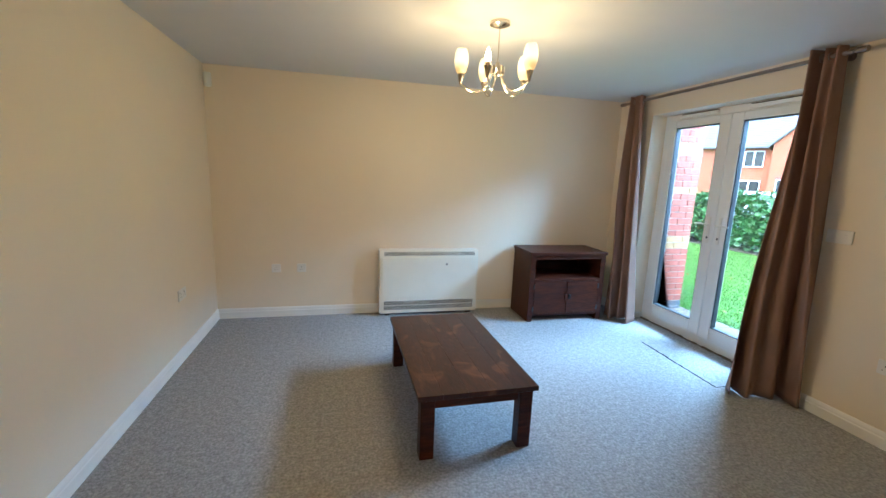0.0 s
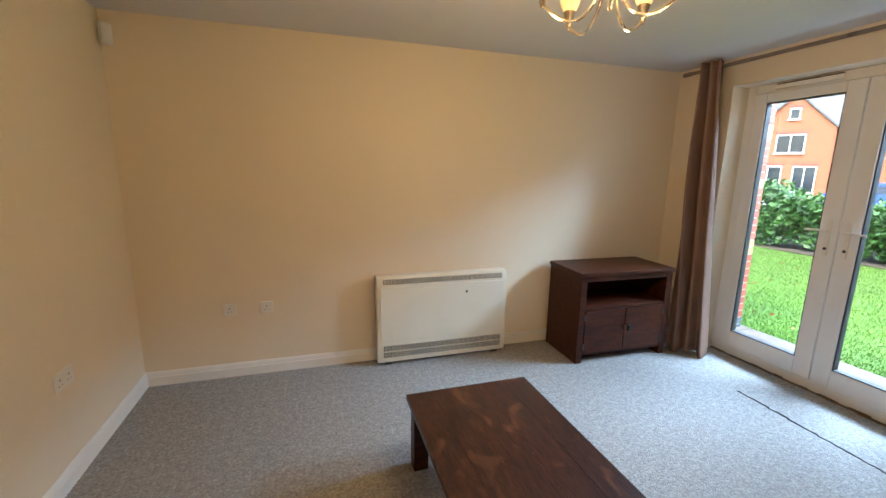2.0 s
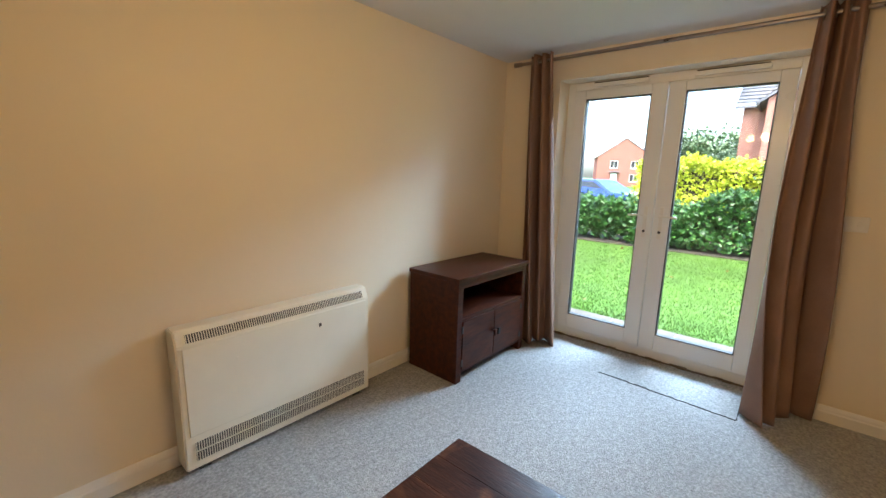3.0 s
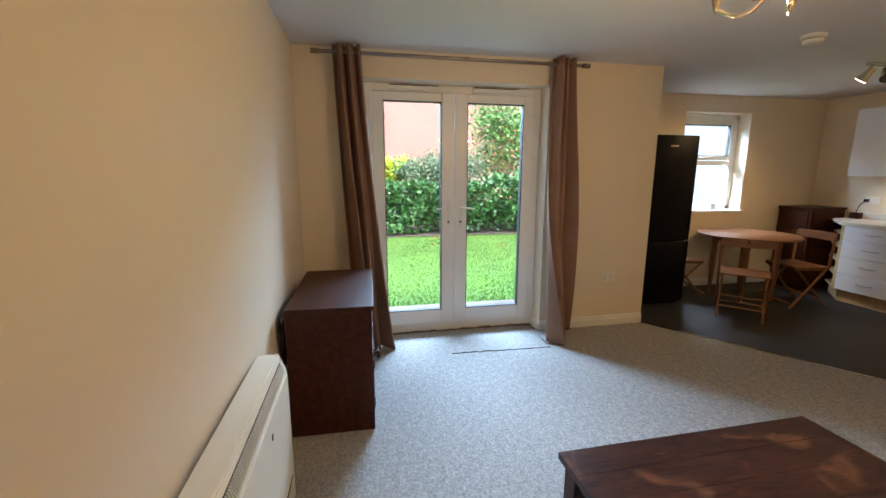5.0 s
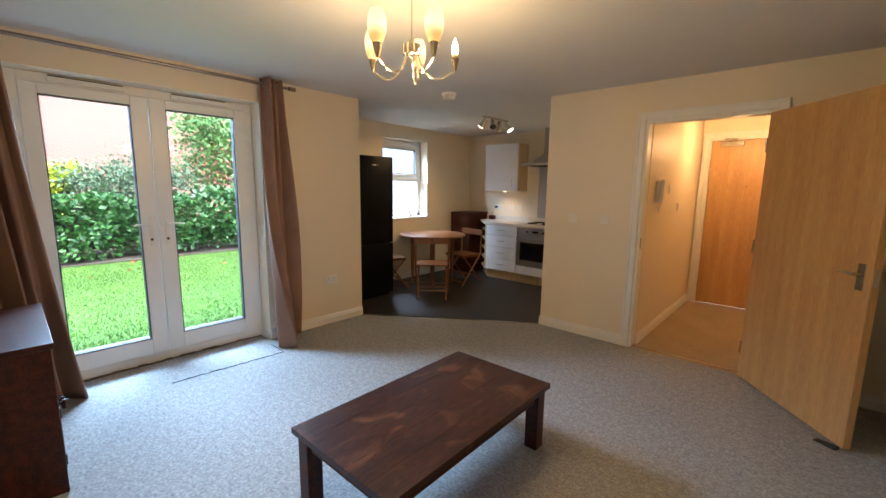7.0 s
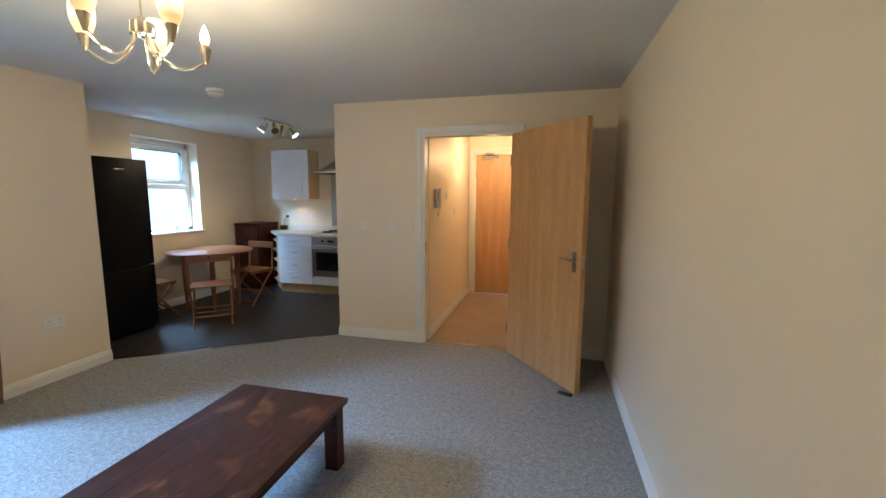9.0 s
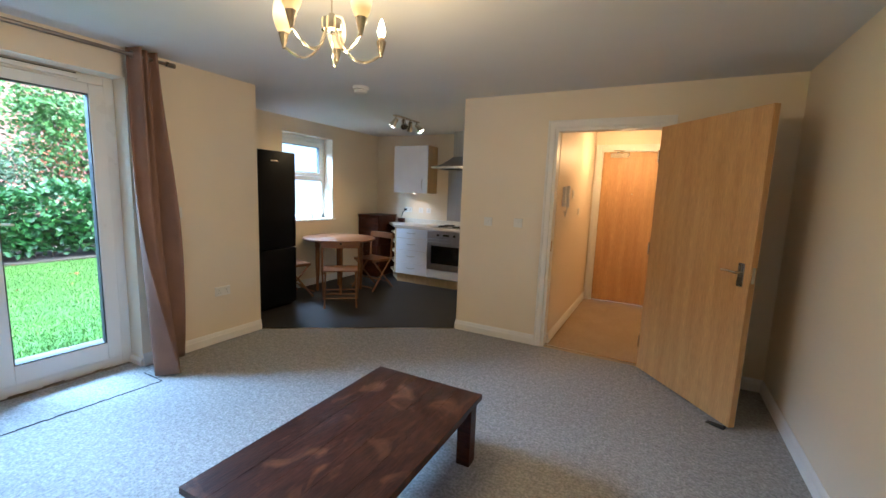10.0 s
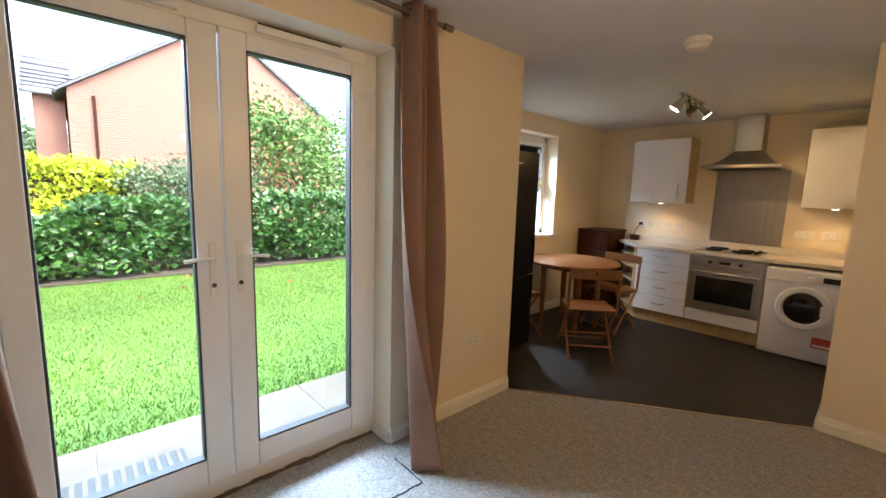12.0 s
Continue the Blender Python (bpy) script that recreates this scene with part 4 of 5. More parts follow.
for x in (3.47, 3.22, 3.07):
    wall_plate("wall_socket", pose(x, KY, 1.135, 0, 0, 0), 2 if x == 3.47 else 1, "white socket above the worktop")
for x in (1.88, 1.66):
    wall_plate("wall_socket", pose(x, KY, 1.135, 0, 0, 0), 2, "white double socket above the worktop")
bm = B(3.50, 3.54, KY + 0.010, KY + 0.045, 1.115, 1.15, bevel=0.005)
tube(bm, [(3.52, KY + 0.04, 1.12), (3.55, KY + 0.07, 1.08), (3.58, KY + 0.06, 0.99), (3.56, KY + 0.08, 0.925), (3.50, KY + 0.12, 0.918)], 0.004)
solid("plug_and_cable", bm, RUBBER, "black plug with a lead hanging to the worktop", "plug")
bm = B(3.51, 3.61, KY + 0.05, KY + 0.12, 0.912, 0.985, bevel=0.006)
solid("radio", bm, DARKWOOD, "small dark box standing on the worktop", "box")

sb = thing("spotlight_bar", "satin nickel ceiling bar with four spotlights", "ceiling light", pose(2.63, -0.80, H))
part("bar", B(-0.025, 0.025, -0.28, 0.28, -0.022, -0.002, bevel=0.006), CHROME, sb)
for i, (y, tx, ty) in enumerate(((0.24, 0.06, 0.02), (0.08, -0.05, 0.05), (-0.08, 0.05, -0.06), (-0.24, -0.07, -0.03))):
    st = part("stalk", R((0, y, -0.02), (0, y, -0.065), 0.006), CHROME, sb)
    d = Vector((tx, ty, -0.085)).normalized()
    a = Vector((0, y, -0.06)) - d * 0.02
    bm = rod(bmesh.new(), a, a + d * 0.06, 0.026, 0.032)
    rod(bm, a + d * 0.06, a + d * 0.115, 0.032, 0.046)
    hdp = part("spot_head", bm, CHROME, sb)
    if i in (0, 3):
        part("lens", R(a + d * 0.114, a + d * 0.118, 0.042), SPOTGLOW, hdp, "lit spotlight lens")
        p = Vector((2.63, -0.80, H)) + a + d * 0.13
        lamp("spot_lamp", "SPOT", p, 3.8, WARM, 0.03, p + d, 110)


def fridge():
    x0, x1, y0, y1, h = 3.50, 4.12, 0.25, 0.85, 1.84
    t = thing("fridge_freezer", "tall glossy black fridge freezer beside the corner", "fridge freezer")
    part("body", B(x0 + 0.06, x1, y0, y1, 0.02, h, bevel=0.008), FRIDGE, t)
    for a, b, hz in ((0.05, 0.72, 0.60), (0.73, h - 0.002, 0.95)):
        dr = part("door", B(x0, x0 + 0.055, y0 + 0.002, y1 - 0.002, a, b, bevel=0.012, seg=3), FRIDGE, t)
        part("handle", B(x0 - 0.012, x0 + 0.004, y0 + 0.015, y0 + 0.035, hz - 0.12, hz + 0.12, bevel=0.004), FRIDGE, dr)
    part("badge", B(x0 - 0.002, x0 + 0.002, 0.50, 0.60, h - 0.12, h - 0.105), CHROME, t, "small silver badge")
    part("plinth", B(x0 + 0.08, x1 - 0.02, y0 + 0.01, y1 - 0.01, 0, 0.022), BLACK, t)


fridge()


def chest():
    x0, x1, y0, y1, h = 3.72, 4.125, -2.18, -1.66, 1.035
    t = thing("chest_of_drawers", "dark red-brown wooden chest in the kitchen corner", "chest of drawers")
    part("top", B(x0 - 0.02, x1, y0, y1 + 0.02, h - 0.03, h, bevel=0.005), DARKWOOD, t)
    part("carcass", B(x0, x1, y0, y1, 0.0, h - 0.03, bevel=0.004), DARKWOOD, t)
    for i in range(4):
        a = 0.10 + i * 0.225
        dr = part("drawer_front", B(x0 - 0.014, x0, y0 + 0.03, y1 - 0.03, a, a + 0.205, bevel=0.004), DARKWOOD, t)
        part("knob", R((x0 - 0.014, (y0 + y1) / 2, a + 0.1), (x0 - 0.04, (y0 + y1) / 2, a + 0.1), 0.012, 0.018), DARKWOOD, dr)
        dr = part("drawer_front", B(x0 + 0.03, x1 - 0.03, y1, y1 + 0.014, a, a + 0.205, bevel=0.004), DARKWOOD, t)
        part("knob", R(((x0 + x1) / 2, y1 + 0.014, a + 0.1), ((x0 + x1) / 2, y1 + 0.04, a + 0.1), 0.012, 0.018), DARKWOOD, dr)


chest()


def round_table():
    cx, cy, r, h = 3.60, -0.62, 0.50, 0.765
    t = thing("round_table", "round varnished pine dining table on dark vinyl", "dining table", pose(cx, cy, 0))
    part("tabletop", L([(r - 0.02, h - 0.028), (r - 0.004, h - 0.022), (r, h - 0.012), (r - 0.004, h - 0.003), (r - 0.012, h)], seg=56), PINE, t)
    for a in (45, 135, 225, 315):
        x, y = 0.30 * math.cos(radians(a)), 0.30 * math.sin(radians(a))
        part("leg", L([(0.016, 0), (0.022, 0.03), (0.018, 0.08), (0.030, 0.35), (0.032, 0.55), (0.026, 0.60), (0.034, 0.63), (0.034, h - 0.028)], (x, y, 0), 14), PINE, t)
    for s in (-1, 1):
        part("apron", B(-0.2, 0.2, s * 0.21 - 0.01, s * 0.21 + 0.01, h - 0.10, h - 0.028), PINE, t)
        part("apron", B(s * 0.21 - 0.01, s * 0.21 + 0.01, -0.2, 0.2, h - 0.10, h - 0.028), PINE, t)


round_table()


def folding_chair():
    """Folding chair that faces +y; its back feet stand near y = -0.2."""
    t = thing("folding_chair", "varnished wooden folding chair at the round table", "chair", group="chairs round the table")
    w = 0.215
    for s in (-1, 1):
        x = s * w
        bm = R((x, -0.16, 0.80), (x, -0.14, 0.45), 0.013, seg=8)
        rod(bm, (x, -0.14, 0.45), (x, 0.23, 0.0), 0.013, seg=8)
        part("back_post", bm, PINE, t)
        part("leg", R((x * 0.88, 0.20, 0.44), (x * 0.88, -0.21, 0.0), 0.012, seg=8), PINE, t)
        part("seat_rail", B(x * 0.88 - 0.011, x * 0.88 + 0.011, -0.17, 0.21, 0.415, 0.44, bevel=0.003), PINE, t)
    for i in range(5):
        y = -0.165 + i * 0.075
        part("seat_slat", B(-w + 0.005, w - 0.005, y, y + 0.068, 0.44, 0.454, bevel=0.003), PINE, t)
    bm = bmesh.new()
    n = 12
    rows = []
    for i in range(n + 1):
        x = -w - 0.01 + (2 * w + 0.02) * i / n
        yb = -0.165 - 0.025 * math.sin(math.pi * i / n)
        rows.append([bm.verts.new((x, yb - 0.009, 0.735)), bm.verts.new((x, yb + 0.009, 0.735)), bm.verts.new((x, yb + 0.009, 0.82)), bm.verts.new((x, yb - 0.009, 0.82))])
    for a, b in zip(rows, rows[1:]):
        for q in range(4):
            bm.faces.new((a[q], a[(q + 1) % 4], b[(q + 1) % 4], b[q]))
    bm.faces.new(rows[0]), bm.faces.new(rows[-1])
    rest = part("backrest", bm, PINE, t)
    part("finger_hole", R((0, -0.197, 0.79), (0, -0.2, 0.79), 0.012), BLACK, rest)
    for y, z in ((-0.02, 0.20), (0.14, 0.10)):
        part("rung", R((-w, y + 0.11, z - 0.04), (w, y + 0.11, z - 0.04), 0.009, seg=8), PINE, t)
    part("rung", R((-w * 0.88, -0.12, 0.10), (w * 0.88, -0.12, 0.10), 0.009, seg=8), PINE, t)
    return t


ch = folding_chair()
ch.matrix_basis = pose(3.095, -0.085, 0, 0, 0, -138)
copy_thing(ch, pose(3.33, -1.06, 0, 0, 0, -8))
copy_thing(ch, pose(3.90, 0.02, 0, 0, 0, 165))
ck = thing("sill_pot", "small white pot on the kitchen windowsill", "pot", pose(KX + 0.09, -0.72, WZ0 + 0.002))
part("body", L([(0.035, 0), (0.05, 0.05), (0.055, 0.085), (0.05, 0.085), (0.045, 0.05)]), PLASTIC, ck)

# ---- outdoors ----
GZ = -0.12


def scatter(name, material, spots, size, parent=None, label="", long=1.6, seed=1, up=0.3):
    """One joined mesh of small folded leaves, one on each spot (an n x 3 array)."""
    rg = np.random.default_rng(seed)
    n = len(spots)
    d = rg.normal(size=(n, 3))
    d[:, 2] = d[:, 2] * 0.6 + up
    d /= np.linalg.norm(d, axis=1)[:, None]
    e = np.cross(d, rg.normal(size=(n, 3)))
    e /= np.linalg.norm(e, axis=1)[:, None]
    nn = np.cross(d, e)
    s = size * rg.uniform(0.6, 1.3, (n, 1))
    v = np.stack([spots, spots + d * s * long * 0.5 + e * s * 0.5 + nn * s * 0.12, spots + d * s * long, spots + d * s * long * 0.5 - e * s * 0.5 + nn * s * 0.12], 1).reshape(-1, 3)
    k = np.arange(n) * 4
    f = np.concatenate([np.stack([k, k + 1, k + 2], 1), np.stack([k, k + 2, k + 3], 1)])
    me = bpy.data.meshes.new(name)
    me.from_pydata(v.tolist(), [], f.tolist())
    me.materials.append(material)
    ob = new(name, me)
    ob.parent = parent
    return tagged(ob, label, kind="stuff")


def hedge(name, x0, x1, y0, y1, top, material, count, size, seed, label, lumps=0.12, tops=None):
    rg = np.random.default_rng(seed)
    t = thing(name, label, "hedge")
    # one solid soil-coloured box fills the hedge in place of inner twigs
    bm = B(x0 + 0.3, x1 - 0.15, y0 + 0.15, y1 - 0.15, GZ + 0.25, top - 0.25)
    part("core", bm, SOIL, t, "solid dark box behind the leaves")
    u = rg.random((count, 3))
    y = y0 + (y1 - y0) * u[:, 0]
    zt = np.interp(y, *tops) if tops else np.full(count, top)
    zt = zt + lumps * np.sin(y * 2.1 + seed) + 0.06 * np.sin(y * 6.3)
    front = rg.random(count) < 0.72
    z = np.where(front, GZ + 0.10 + (zt - GZ - 0.12) * u[:, 1] ** 0.85, zt - 0.06 + 0.10 * rg.normal(size=count) * 0.7)
    bulge = 0.10 * np.sin(y * 3.7 + z * 4) + 0.10 * np.sin(y * 1.3 - z * 3)
    depth = rg.random(count) ** 2 * 0.28
    x = np.where(front, x0 + bulge + depth + 0.12 * np.abs(z - (zt * 0.55)) , x0 + (x1 - x0) * u[:, 2])
    scatter("foliage", material, np.stack([x, y, z], 1), size, t, "dense small leaves", seed=seed)
    r = random.Random(seed)
    bm = bmesh.new()
    for i in range(int((y1 - y0) * 3)):
        yy = r.uniform(y0 + 0.1, y1 - 0.1)
        rod(bm, (x0 + 0.3, yy, GZ - 0.02), (x0 + 0.3 + r.uniform(-0.15, 0.1), yy + r.uniform(-0.12, 0.12), 0.5), 0.012, 0.006, seg=5)
    part("stems", bm, BARK, t)


bm = bmesh.new()
bmesh.ops.create_grid(bm, x_segments=2, y_segments=2, size=400, matrix=Matrix.Translation((0, 0, GZ)))
structure("ground", bm, LAWN, "bright green mown lawn")
structure("road", B(12.9, 17.2, -60, 60, GZ - 0.1, GZ + 0.01), TARMAC, "asphalt estate road beyond the hedge")
structure("flower_bed", B(9.55, 12.7, -6, 14, GZ - 0.1, GZ + 0.03), SOIL, "bare soil bed under the hedge")
pv = structure("pavement", B(3.42, 4.27, -2.5, 6.5, GZ - 0.12, GZ + 0.035), MORTAR, "concrete slab path along the house")
for i in range(12):
    y = -1.4 + i * 0.605
    for x0, x1 in ((3.425, 4.26),):
        part("slab", B(x0, x1, y, y + 0.595, GZ + 0.034, GZ + 0.046, bevel=0.004, seg=1), PAVING, pv)
solid("doormat", B(3.50, 3.90, 3.05, 3.72, GZ + 0.046, GZ + 0.060, bevel=0.004), GRILLE, "ribbed grey doormat outside the door", "doormat")
bm = bmesh.new()
for i in range(13):
    box(bm, 3.51, 3.89, 3.07 + i * 0.05, 3.09 + i * 0.05, GZ + 0.060, GZ + 0.066)
part("ribs", bm, PAVING, bpy.data.objects["doormat"], "pale ribs")
solid("stone", L([(0.02, 0), (0.06, 0.012), (0.045, 0.03), (0.01, 0.036)], (3.62, 2.52, GZ + 0.046), 12), GRILLE, "small grey stone on the path", "stone")

rg = np.random.default_rng(11)
n = 110000
gx = 4.25 + 5.4 * rg.random(n) ** 1.5
gy = -2.5 + 12.5 * rg.random(n)
base = np.stack([gx, gy, np.full(n, GZ)], 1)
th = rg.random(n) * 6.283
side = np.stack([np.cos(th), np.sin(th), np.zeros(n)], 1) * 0.005
lean = np.stack([rg.normal(size=n) * 0.014, rg.normal(size=n) * 0.014, 0.018 + 0.024 * rg.random(n)], 1)
v = np.stack([base - side, base + side, base + lean], 1).reshape(-1, 3)
me = bpy.data.meshes.new("grass")
me.from_pydata(v.tolist(), [], np.arange(3 * n).reshape(-1, 3).tolist())
me.materials.append(BLADE)
tagged(new("grass", me), "short bright green grass blades", "grass", kind="stuff")
scatter("fallen_leaves", LEAFRED, np.stack([4.7 + 4.8 * rg.random(60), -1 + 9 * rg.random(60), np.full(60, GZ + 0.03)], 1), 0.045, None, "scattered brown fallen leaves", seed=9)

hedge("laurel_hedge", 9.7, 10.9, -3.3, 14.0, 0.95, LEAFDARK, 26000, 0.085, 2, "dense green laurel hedge along the lawn", 0.06, ((-6, -1, 3, 4.2, 6.2, 8, 14), (1.3, 1.28, 1.08, 0.78, 0.82, 1.18, 1.25)))
hedge("golden_hedge", 12.0, 12.8, 2.35, 5.6, 1.86, LEAFYEL, 9000, 0.06, 5, "bright yellow-green clipped hedge", 0.05)


def shrub(name, x, y, r, top, material, count, size, seed, label, low=0.3):
    rg = np.random.default_rng(seed)
    t = thing(name, label, "shrub", pose(x, y, GZ))
    h = top - GZ
    bm = rod(bmesh.new(), (0, 0, -0.02), (0.05, 0, h * 0.55), 0.06, 0.03)
    rr = random.Random(seed)
    ends = []
    for i in range(14):
        a, z = rr.uniform(0, 6.28), rr.uniform(low, 0.85) * h
        e = Vector((math.cos(a) * r * rr.uniform(0.4, 0.85), math.sin(a) * r * rr.uniform(0.4, 0.85), min(h * 0.95, z + 0.25 * h)))
        rod(bm, (0, 0, z * 0.6), e, 0.02, 0.006, seg=6)
        ends.append(e)
    part("trunk", bm, BARK, t)
    c = np.array([list(e) for e in ends])[rg.integers(0, len(ends), count)]
    spots = c + rg.normal(size=(count, 3)) * np.array([r * 0.27, r * 0.27, h * 0.11])
    scatter("crown", material, spots, size, t, "loose feathery foliage", seed=seed, up=0.5)


shrub("bushy_tree", 12.1, -1.25, 1.3, 3.15, LEAFTREE, 7000, 0.075, 21, "loose green shrubby tree with reddish tips")
scatter("red_tips", LEAFRED, np.array([12.0, -1.0, 1.7]) + np.random.default_rng(4).normal(size=(900, 3)) * np.array([0.5, 0.7, 0.5]), 0.05, bpy.data.objects["bushy_tree"], "reddish leaf tips", seed=31).matrix_parent_inverse = bpy.data.objects["bushy_tree"].matrix_world.inverted()
shrub("pale_shrub", 11.7, 1.1, 0.9, 1.75, LEAFSOFT, 4500, 0.05, 22, "pale green airy shrub behind the hedge")
shrub("pale_shrub", 11.9, 2.1, 0.6, 1.6, LEAFSOFT, 2200, 0.05, 24, "pale green airy shrub behind the hedge")
for i, (x, y, s) in enumerate(((38, 9.5, 4.2), (44, 7.0, 5.0), (40, 4.9, 3.6))):
    shrub("far_tree", x, y, s * 0.5, s, LEAFSOFT, 2500, 0.22, 41 + i, "distant round-headed green tree")


def house(name, x, y, w, d, eave, ridge, m_front, m_side, turn, label, wins=(), door=None):
    """A gabled house: its gable faces the local -y, w wide and d deep, turned about z."""
    t = thing(name, label, "house", pose(x, y, GZ, 0, 0, turn))
    bm = bmesh.new()
    a = [bm.verts.new(p) for p in ((-w / 2, 0, 0), (w / 2, 0, 0), (w / 2, 0, eave), (0, 0, ridge), (-w / 2, 0, eave))]
    b = [bm.verts.new((v.co.x, d, v.co.z)) for v in a]
    bm.faces.new(a), bm.faces.new(b[::-1])
    for i in range(5):
        j = (i + 1) % 5
        bm.faces.new((a[i], a[j], b[j], b[i]))
    part("wall", bm, m_front, t)
    for s in (-1, 1):
        bm = bmesh.new()
        ex = s * (w / 2 + 0.25)
        ez = eave - 0.25 * (ridge - eave) / (w / 2)
        q = [bm.verts.new(p) for p in ((0, -0.12, ridge + 0.02), (ex, -0.12, ez + 0.02), (ex, d + 0.12, ez + 0.02), (0, d + 0.12, ridge + 0.02))]
        q2 = [bm.verts.new(v.co + Vector((0, 0, 0.10))) for v in q]
        bm.faces.new(q[::-1]), bm.faces.new(q2)
        for i in range(4):
            bm.faces.new((q[i], q[(i + 1) % 4], q2[(i + 1) % 4], q2[i]))
        roof = part("roof", bm, SLATE, t)
        sl = Vector((ex, 0, ez - ridge))
        k = int(sl.length / 0.22)
        bm = bmesh.new()
        for i in range(k):
            p0, p1 = sl * (i / k), sl * ((i + 1) / k)
            c = [bm.verts.new((p0.x, -0.13, ridge + p0.z + 0.122)), bm.verts.new((p1.x, -0.13, ridge + p1.z + 0.15)), bm.verts.new((p1.x, d + 0.13, ridge + p1.z + 0.15)), bm.verts.new((p0.x, d + 0.13, ridge + p0.z + 0.122))]
            bm.faces.new(c)
            e = [bm.verts.new((p1.x, -0.13, ridge + p1.z + 0.118)), bm.verts.new((p1.x, d + 0.13, ridge + p1.z + 0.118))]
            bm.faces.new((c[1], e[0], e[1], c[2]))
        part("slate_courses", bm, SLATE, roof)
        part("gutter", R((s * (w / 2 + 0.27), -0.1, ez + 0.02), (s * (w / 2 + 0.27), d + 0.1, ez + 0.02), 0.06, seg=8), GASKET, t)
    for wx_, wz, ww, wh in wins:
        win = part("window", B(wx_ - ww / 2, wx_ + ww / 2, -0.03, 0.02, wz, wz + wh), UPVC, t, "white framed window")
        n_ = 2 if ww > 0.8 else 1
        for i in range(n_):
            c0 = wx_ - ww / 2 + 0.06 + i * (ww - 0.06) / n_
            part("pane", B(c0, c0 + (ww - 0.06) / n_ - 0.06, -0.036, -0.028, wz + 0.06, wz + wh - 0.06), CARGLASS, win)
        part("sill", B(wx_ - ww / 2 - 0.06, wx_ + ww / 2 + 0.06, -0.10, 0, wz - 0.06, wz), UPVC, win)
        part("lintel", B(wx_ - ww / 2 - 0.1, wx_ + ww / 2 + 0.1, -0.02, 0, wz + wh, wz + wh + 0.2), REDBRICK, win)
    if door:
        part("door", B(door - 0.48, door + 0.48, -0.04, 0.02, 0, 2.1), UPVC, t, "white house door")
        part("porch_roof", B(door - 0.9, door + 0.9, -0.8, 0, 2.3, 2.45, bevel=0.03), SLATE, t)
    return t


gh = house("brick_house", 18.0, -0.85, 8.3, 9.0, 4.3, 7.2, FARBRICKX, FARBRICK, -90, "pale red brick gable house with grey slate roof", ((-0.62, 3.45, 0.55, 0.75),))
bm = R((3.55 - 0.0, -0.06, 0), (3.55, -0.06, 4.15), 0.045, seg=8)
part("downpipe", moved(bm, Matrix.Diagonal((-1, 1, 1, 1))), DARKWOOD, gh, "dark brown downpipe")
rw = thing("rear_wing", "brick side wing with grey slate roof", "house", pose(19.6, 3.35, GZ))
part("wall", B(0, 7, 0, 0.75, 0, 4.3), FARBRICK, rw)
bm = bmesh.new()
for i in range(9):
    f0, f1 = i / 9, (i + 1) / 9
    c = [bm.verts.new(p) for p in ((-0.3 + 2.2 * f0, -0.2, 4.25 + 1.5 * f0), (-0.3 + 2.2 * f0, 1.0, 4.25 + 1.5 * f0), (-0.3 + 2.2 * f1, 1.0, 4.20 + 1.5 * f1), (-0.3 + 2.2 * f1, -0.2, 4.20 + 1.5 * f1))]
    bm.faces.new(c)
ob = part("roof", bm, SLATE, rw)
so = ob.modifiers.new("thick", "SOLIDIFY")
so.thickness = 0.05
oh = house("orange_house", 30.0, 20.9, 4.3, 7.0, 4.6, 6.75, ORANGEBRICK, ORANGEBRICK, -57, "orange brick house with a white-windowed front gable", ((0.0, 3.05, 1.5, 1.2), (0.0, 5.2, 0.55, 0.7), (-0.95, 0.5, 1.5, 1.7), (0.95, 0.5, 1.2, 1.7)))
# the long range behind the gable
house("orange_range", 31.0, 29.7, 6.5, 13.0, 4.7, 7.6, ORANGEBRICK, ORANGEBRICK, -147, "orange brick house range with a grey slate roof", ((0, 3.0, 1.2, 1.2),))
for u, z, ww, wh in ((3.1, 3.1, 0.95, 1.2), (3.2, 0.6, 1.7, 1.5), (-3.4, 3.1, 1.2, 1.2), (-3.5, 0.6, 1.4, 1.5)):
    win = part("window", B(u - ww / 2, u + ww / 2, 2.29, 2.45, z, z + wh), UPVC, oh, "white framed window")
    for q in (-1, 1):
        part("pane", B(u + q * ww / 4 - ww / 4 + 0.05, u + q * ww / 4 + ww / 4 - 0.05, 2.275, 2.295, z + 0.06, z + wh - 0.06), CARGLASS, win)
house("red_house", 72.0, 24.5, 8.5, 9.0, 4.8, 7.8, REDBRICK, REDBRICK, -66, "red brick house with a grey roof", ((-1.6, 3.0, 1.2, 1.2), (1.6, 3.0, 1.2, 1.2), (1.6, 0.8, 1.3, 1.2)), -1.5)
house("red_house", 80.0, 21.7, 6.5, 9.0, 4.6, 7.6, REDBRICK, REDBRICK, -64, "red brick house with a grey roof", ((0, 3.0, 1.2, 1.2), (-1.2, 0.8, 1.2, 1.2)), 1.4)
house("red_house", 88.0, 19.8, 8.0, 9.0, 4.6, 7.6, REDBRICK, REDBRICK, -70, "red brick house with a grey roof", ((0, 3.0, 1.2, 1.2), (-1.2, 0.8, 1.2, 1.2)), 1.4)
# made-up house: its white wall stands in for glare outside the kitchen window
house("white_house", 9.5, -12.0, 11.0, 4.0, 5.2, 8.0, RENDERWALL, RENDERWALL, -90, "added white house standing in for glare beyond the kitchen window", ((-2.5, 0.9, 1.4, 1.2), (2.0, 3.2, 1.2, 1.2)))


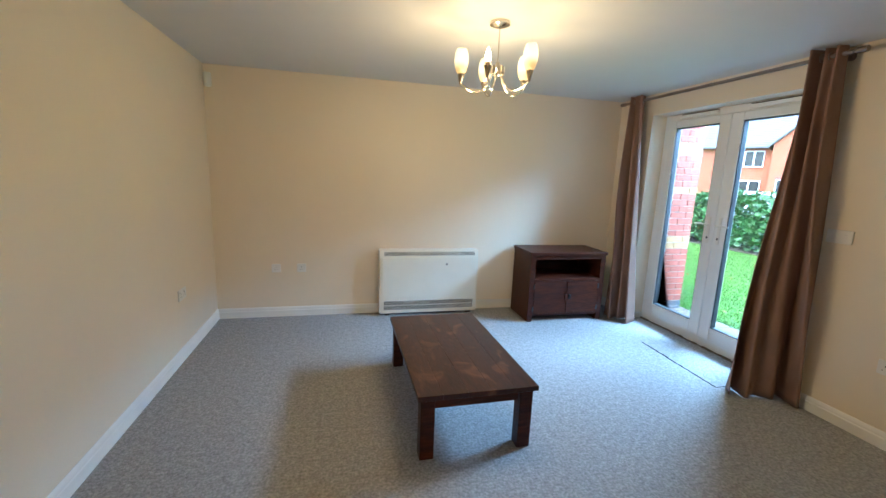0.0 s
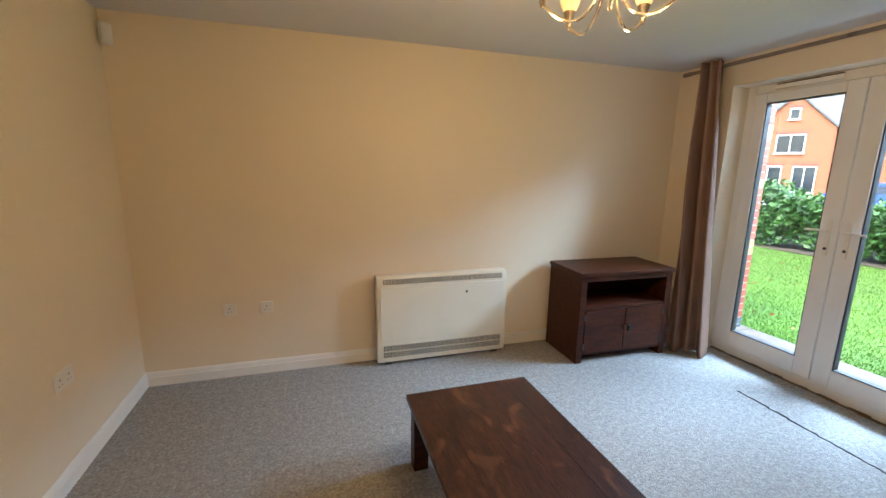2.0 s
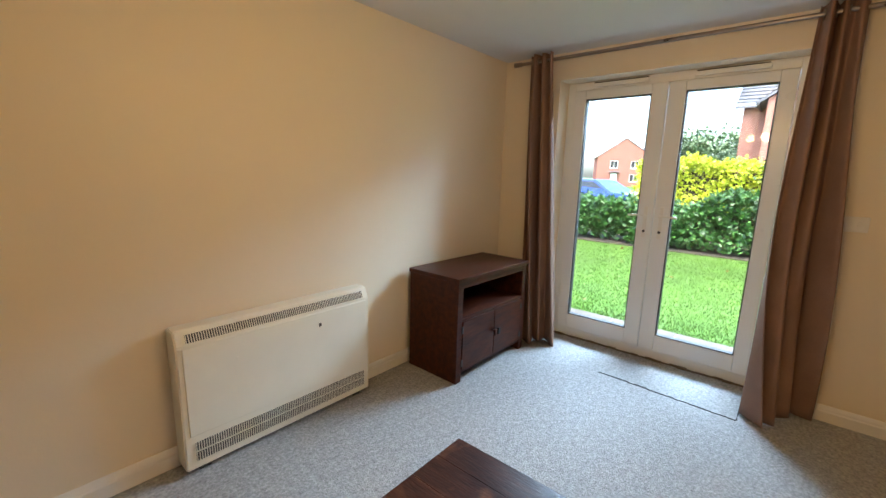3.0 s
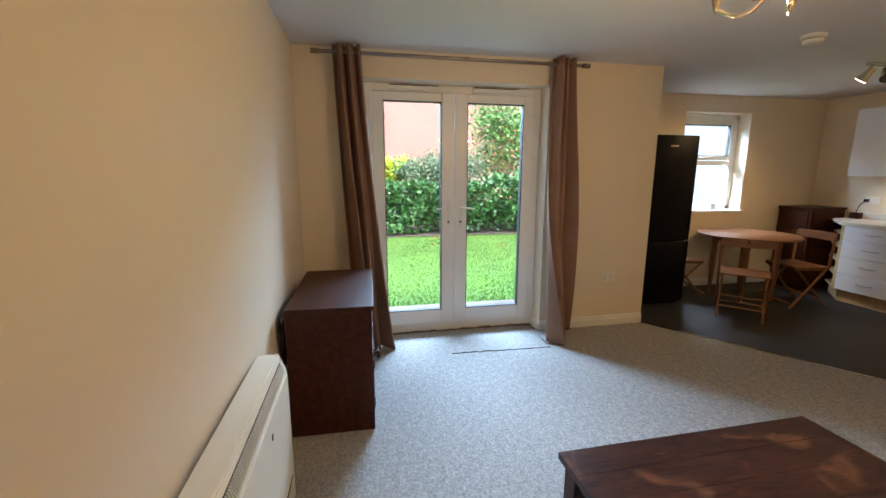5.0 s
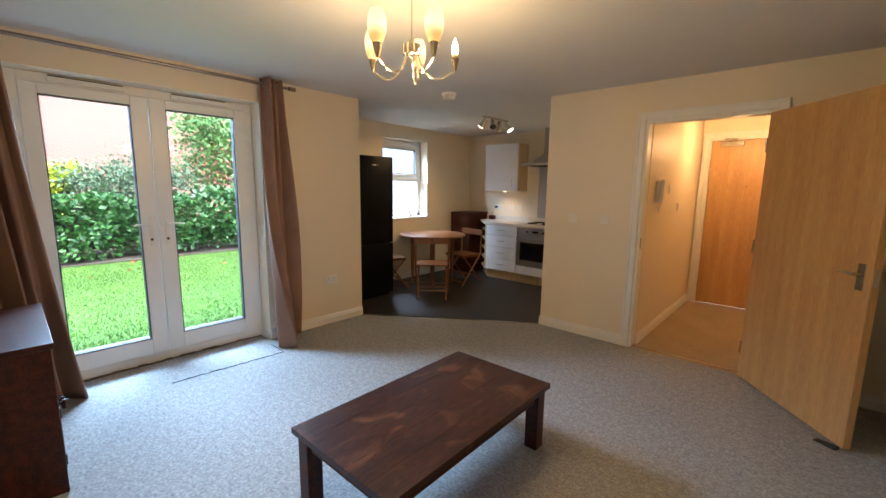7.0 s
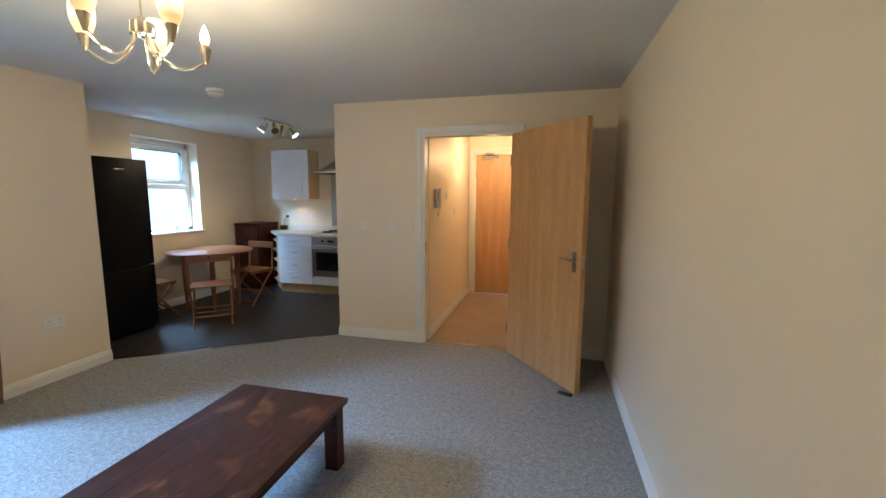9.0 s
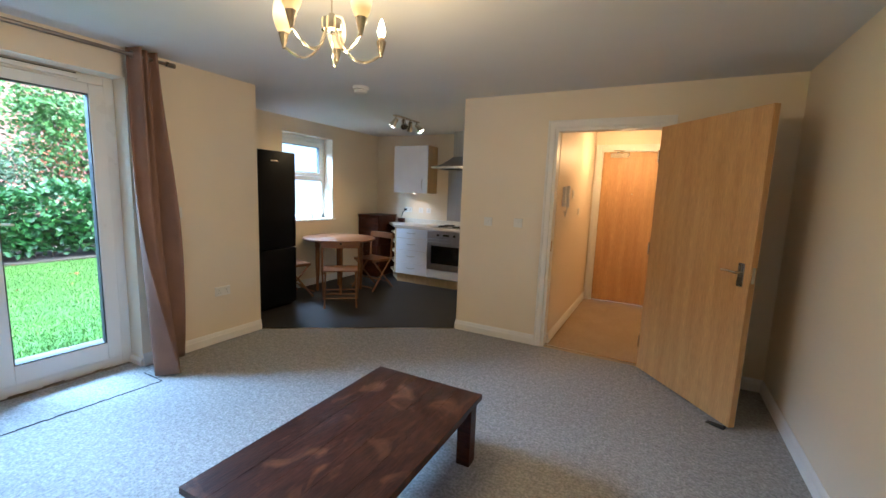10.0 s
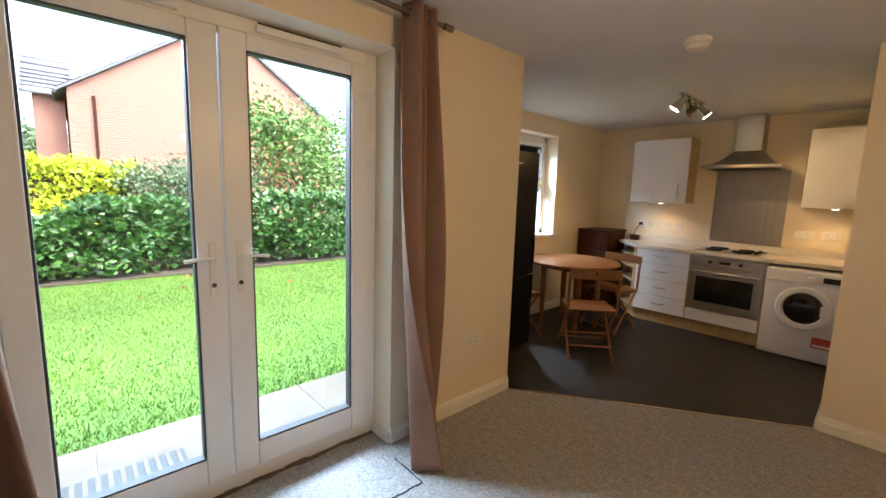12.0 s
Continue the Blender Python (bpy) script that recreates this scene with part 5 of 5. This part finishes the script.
def car(paint, m, label):
    t = thing("parked_car", label, "car", m)
    prof = [(-2.05, 0.35), (-2.1, 0.75), (-1.95, 0.95), (-1.2, 1.02), (-0.55, 1.42), (0.9, 1.45), (1.7, 1.0), (2.05, 0.9), (2.1, 0.4)]
    bm = bmesh.new()
    rows = [[bm.verts.new((x, s * (0.85 if z < 1.1 else 0.68), z)) for x, z in prof] for s in (-1, 1)]
    n_ = len(prof)
    for i in range(n_):
        j = (i + 1) % n_
        bm.faces.new((rows[0][i], rows[0][j], rows[1][j], rows[1][i]))
    bm.faces.new(rows[0]), bm.faces.new(rows[1][::-1])
    bmesh.ops.recalc_face_normals(bm, faces=bm.faces)
    bmesh.ops.bevel(bm, geom=list(bm.edges), offset=0.05, segments=2, affect="EDGES")
    part("body", bm, paint, t)
    for s in (-1, 1):
        bm = bmesh.new()
        q = [bm.verts.new((x, s * y, z)) for x, y, z in ((-1.05, 0.81, 1.06), (-0.5, 0.715, 1.36), (0.85, 0.715, 1.38), (1.45, 0.81, 1.06))]
        q2 = [bm.verts.new(v.co + Vector((0, s * 0.02, 0))) for v in q]
        bm.faces.new(q), bm.faces.new(q2[::-1])
        for i in range(4):
            bm.faces.new((q[i], q[(i + 1) % 4], q2[(i + 1) % 4], q2[i]))
        part("side_window", bm, CARGLASS, t)
        for x in (-1.3, 1.3):
            wh = part("wheel", R((x, s * 0.72, 0.31), (x, s * 0.88, 0.31), 0.31, seg=20), RUBBER, t)
            part("rim", R((x, s * 0.87, 0.31), (x, s * 0.89, 0.31), 0.2, seg=16), STEEL, wh)


car(CARBLUE, pose(15.2, 8.0, GZ + 0.01, 0, 0, 80), "blue car parked on the road")
car(CARWHITE, pose(15.8, 13.2, GZ + 0.01, 0, 0, 85), "white car parked on the road")
solid("utility_box", B(12.3, 12.6, 1.95, 2.2, GZ, 1.25, bevel=0.02), GRILLE, "grey utility box beside the golden hedge", "utility box")

# ---- brick return beside the garden doors ----
PY = 4.13
pier = structure("brick_return", B(3.415, 4.195, PY, 5.2, GZ, 3.2), MORTAR, "red brick return wall with buff bands")
meshes = {}
for key, x1 in (("long", 0.215), ("short", 0.1025)):
    for tone, m_ in (("", BRICK), ("_buff", BUFF), ("_grey", BLUEBRICK)):
        bm = B(0.0, x1, -0.010, 0.06, 0, 0.065, bevel=0.003, seg=1)
        me = bpy.data.meshes.new("brick_" + key)
        bm.to_mesh(me), bm.free()
        me.materials.append(m_)
        meshes[key + tone] = me
for row in range(43):
    z = GZ + 0.005 + row * 0.075
    tone = "_buff" if row in (11, 12, 20, 26, 27, 35) else "_grey" if row < 2 else ""
    layout = [("long", 3.42 + 0.225 * i) for i in range(3)] + [("short", 4.095)]
    if row % 2:
        layout = [("short", 3.42)] + [("long", 3.5325 + 0.225 * i) for i in range(3)]
    for key, x in layout:
        b_ = new("brick", meshes[key + tone])
        b_.location = (x, PY, z)
        b_.parent = pier
font = bpy.data.curves.new("numeral", "FONT")
font.body, font.size, font.extrude, font.align_x = "3", 0.16, 0.006, "CENTER"
numeral = new("numeral", font)
bpy.context.view_layer.update()
me = bpy.data.meshes.new_from_object(numeral.evaluated_get(bpy.context.evaluated_depsgraph_get()))
bpy.data.objects.remove(numeral)
me.materials.clear()
me.materials.append(GASKET)
hn = tagged(new("house_number", me), "dark metal house number fixed to the brickwork", "house number")
hn.matrix_world = pose(3.76, PY - 0.014, 1.81, 90, 0, 0)
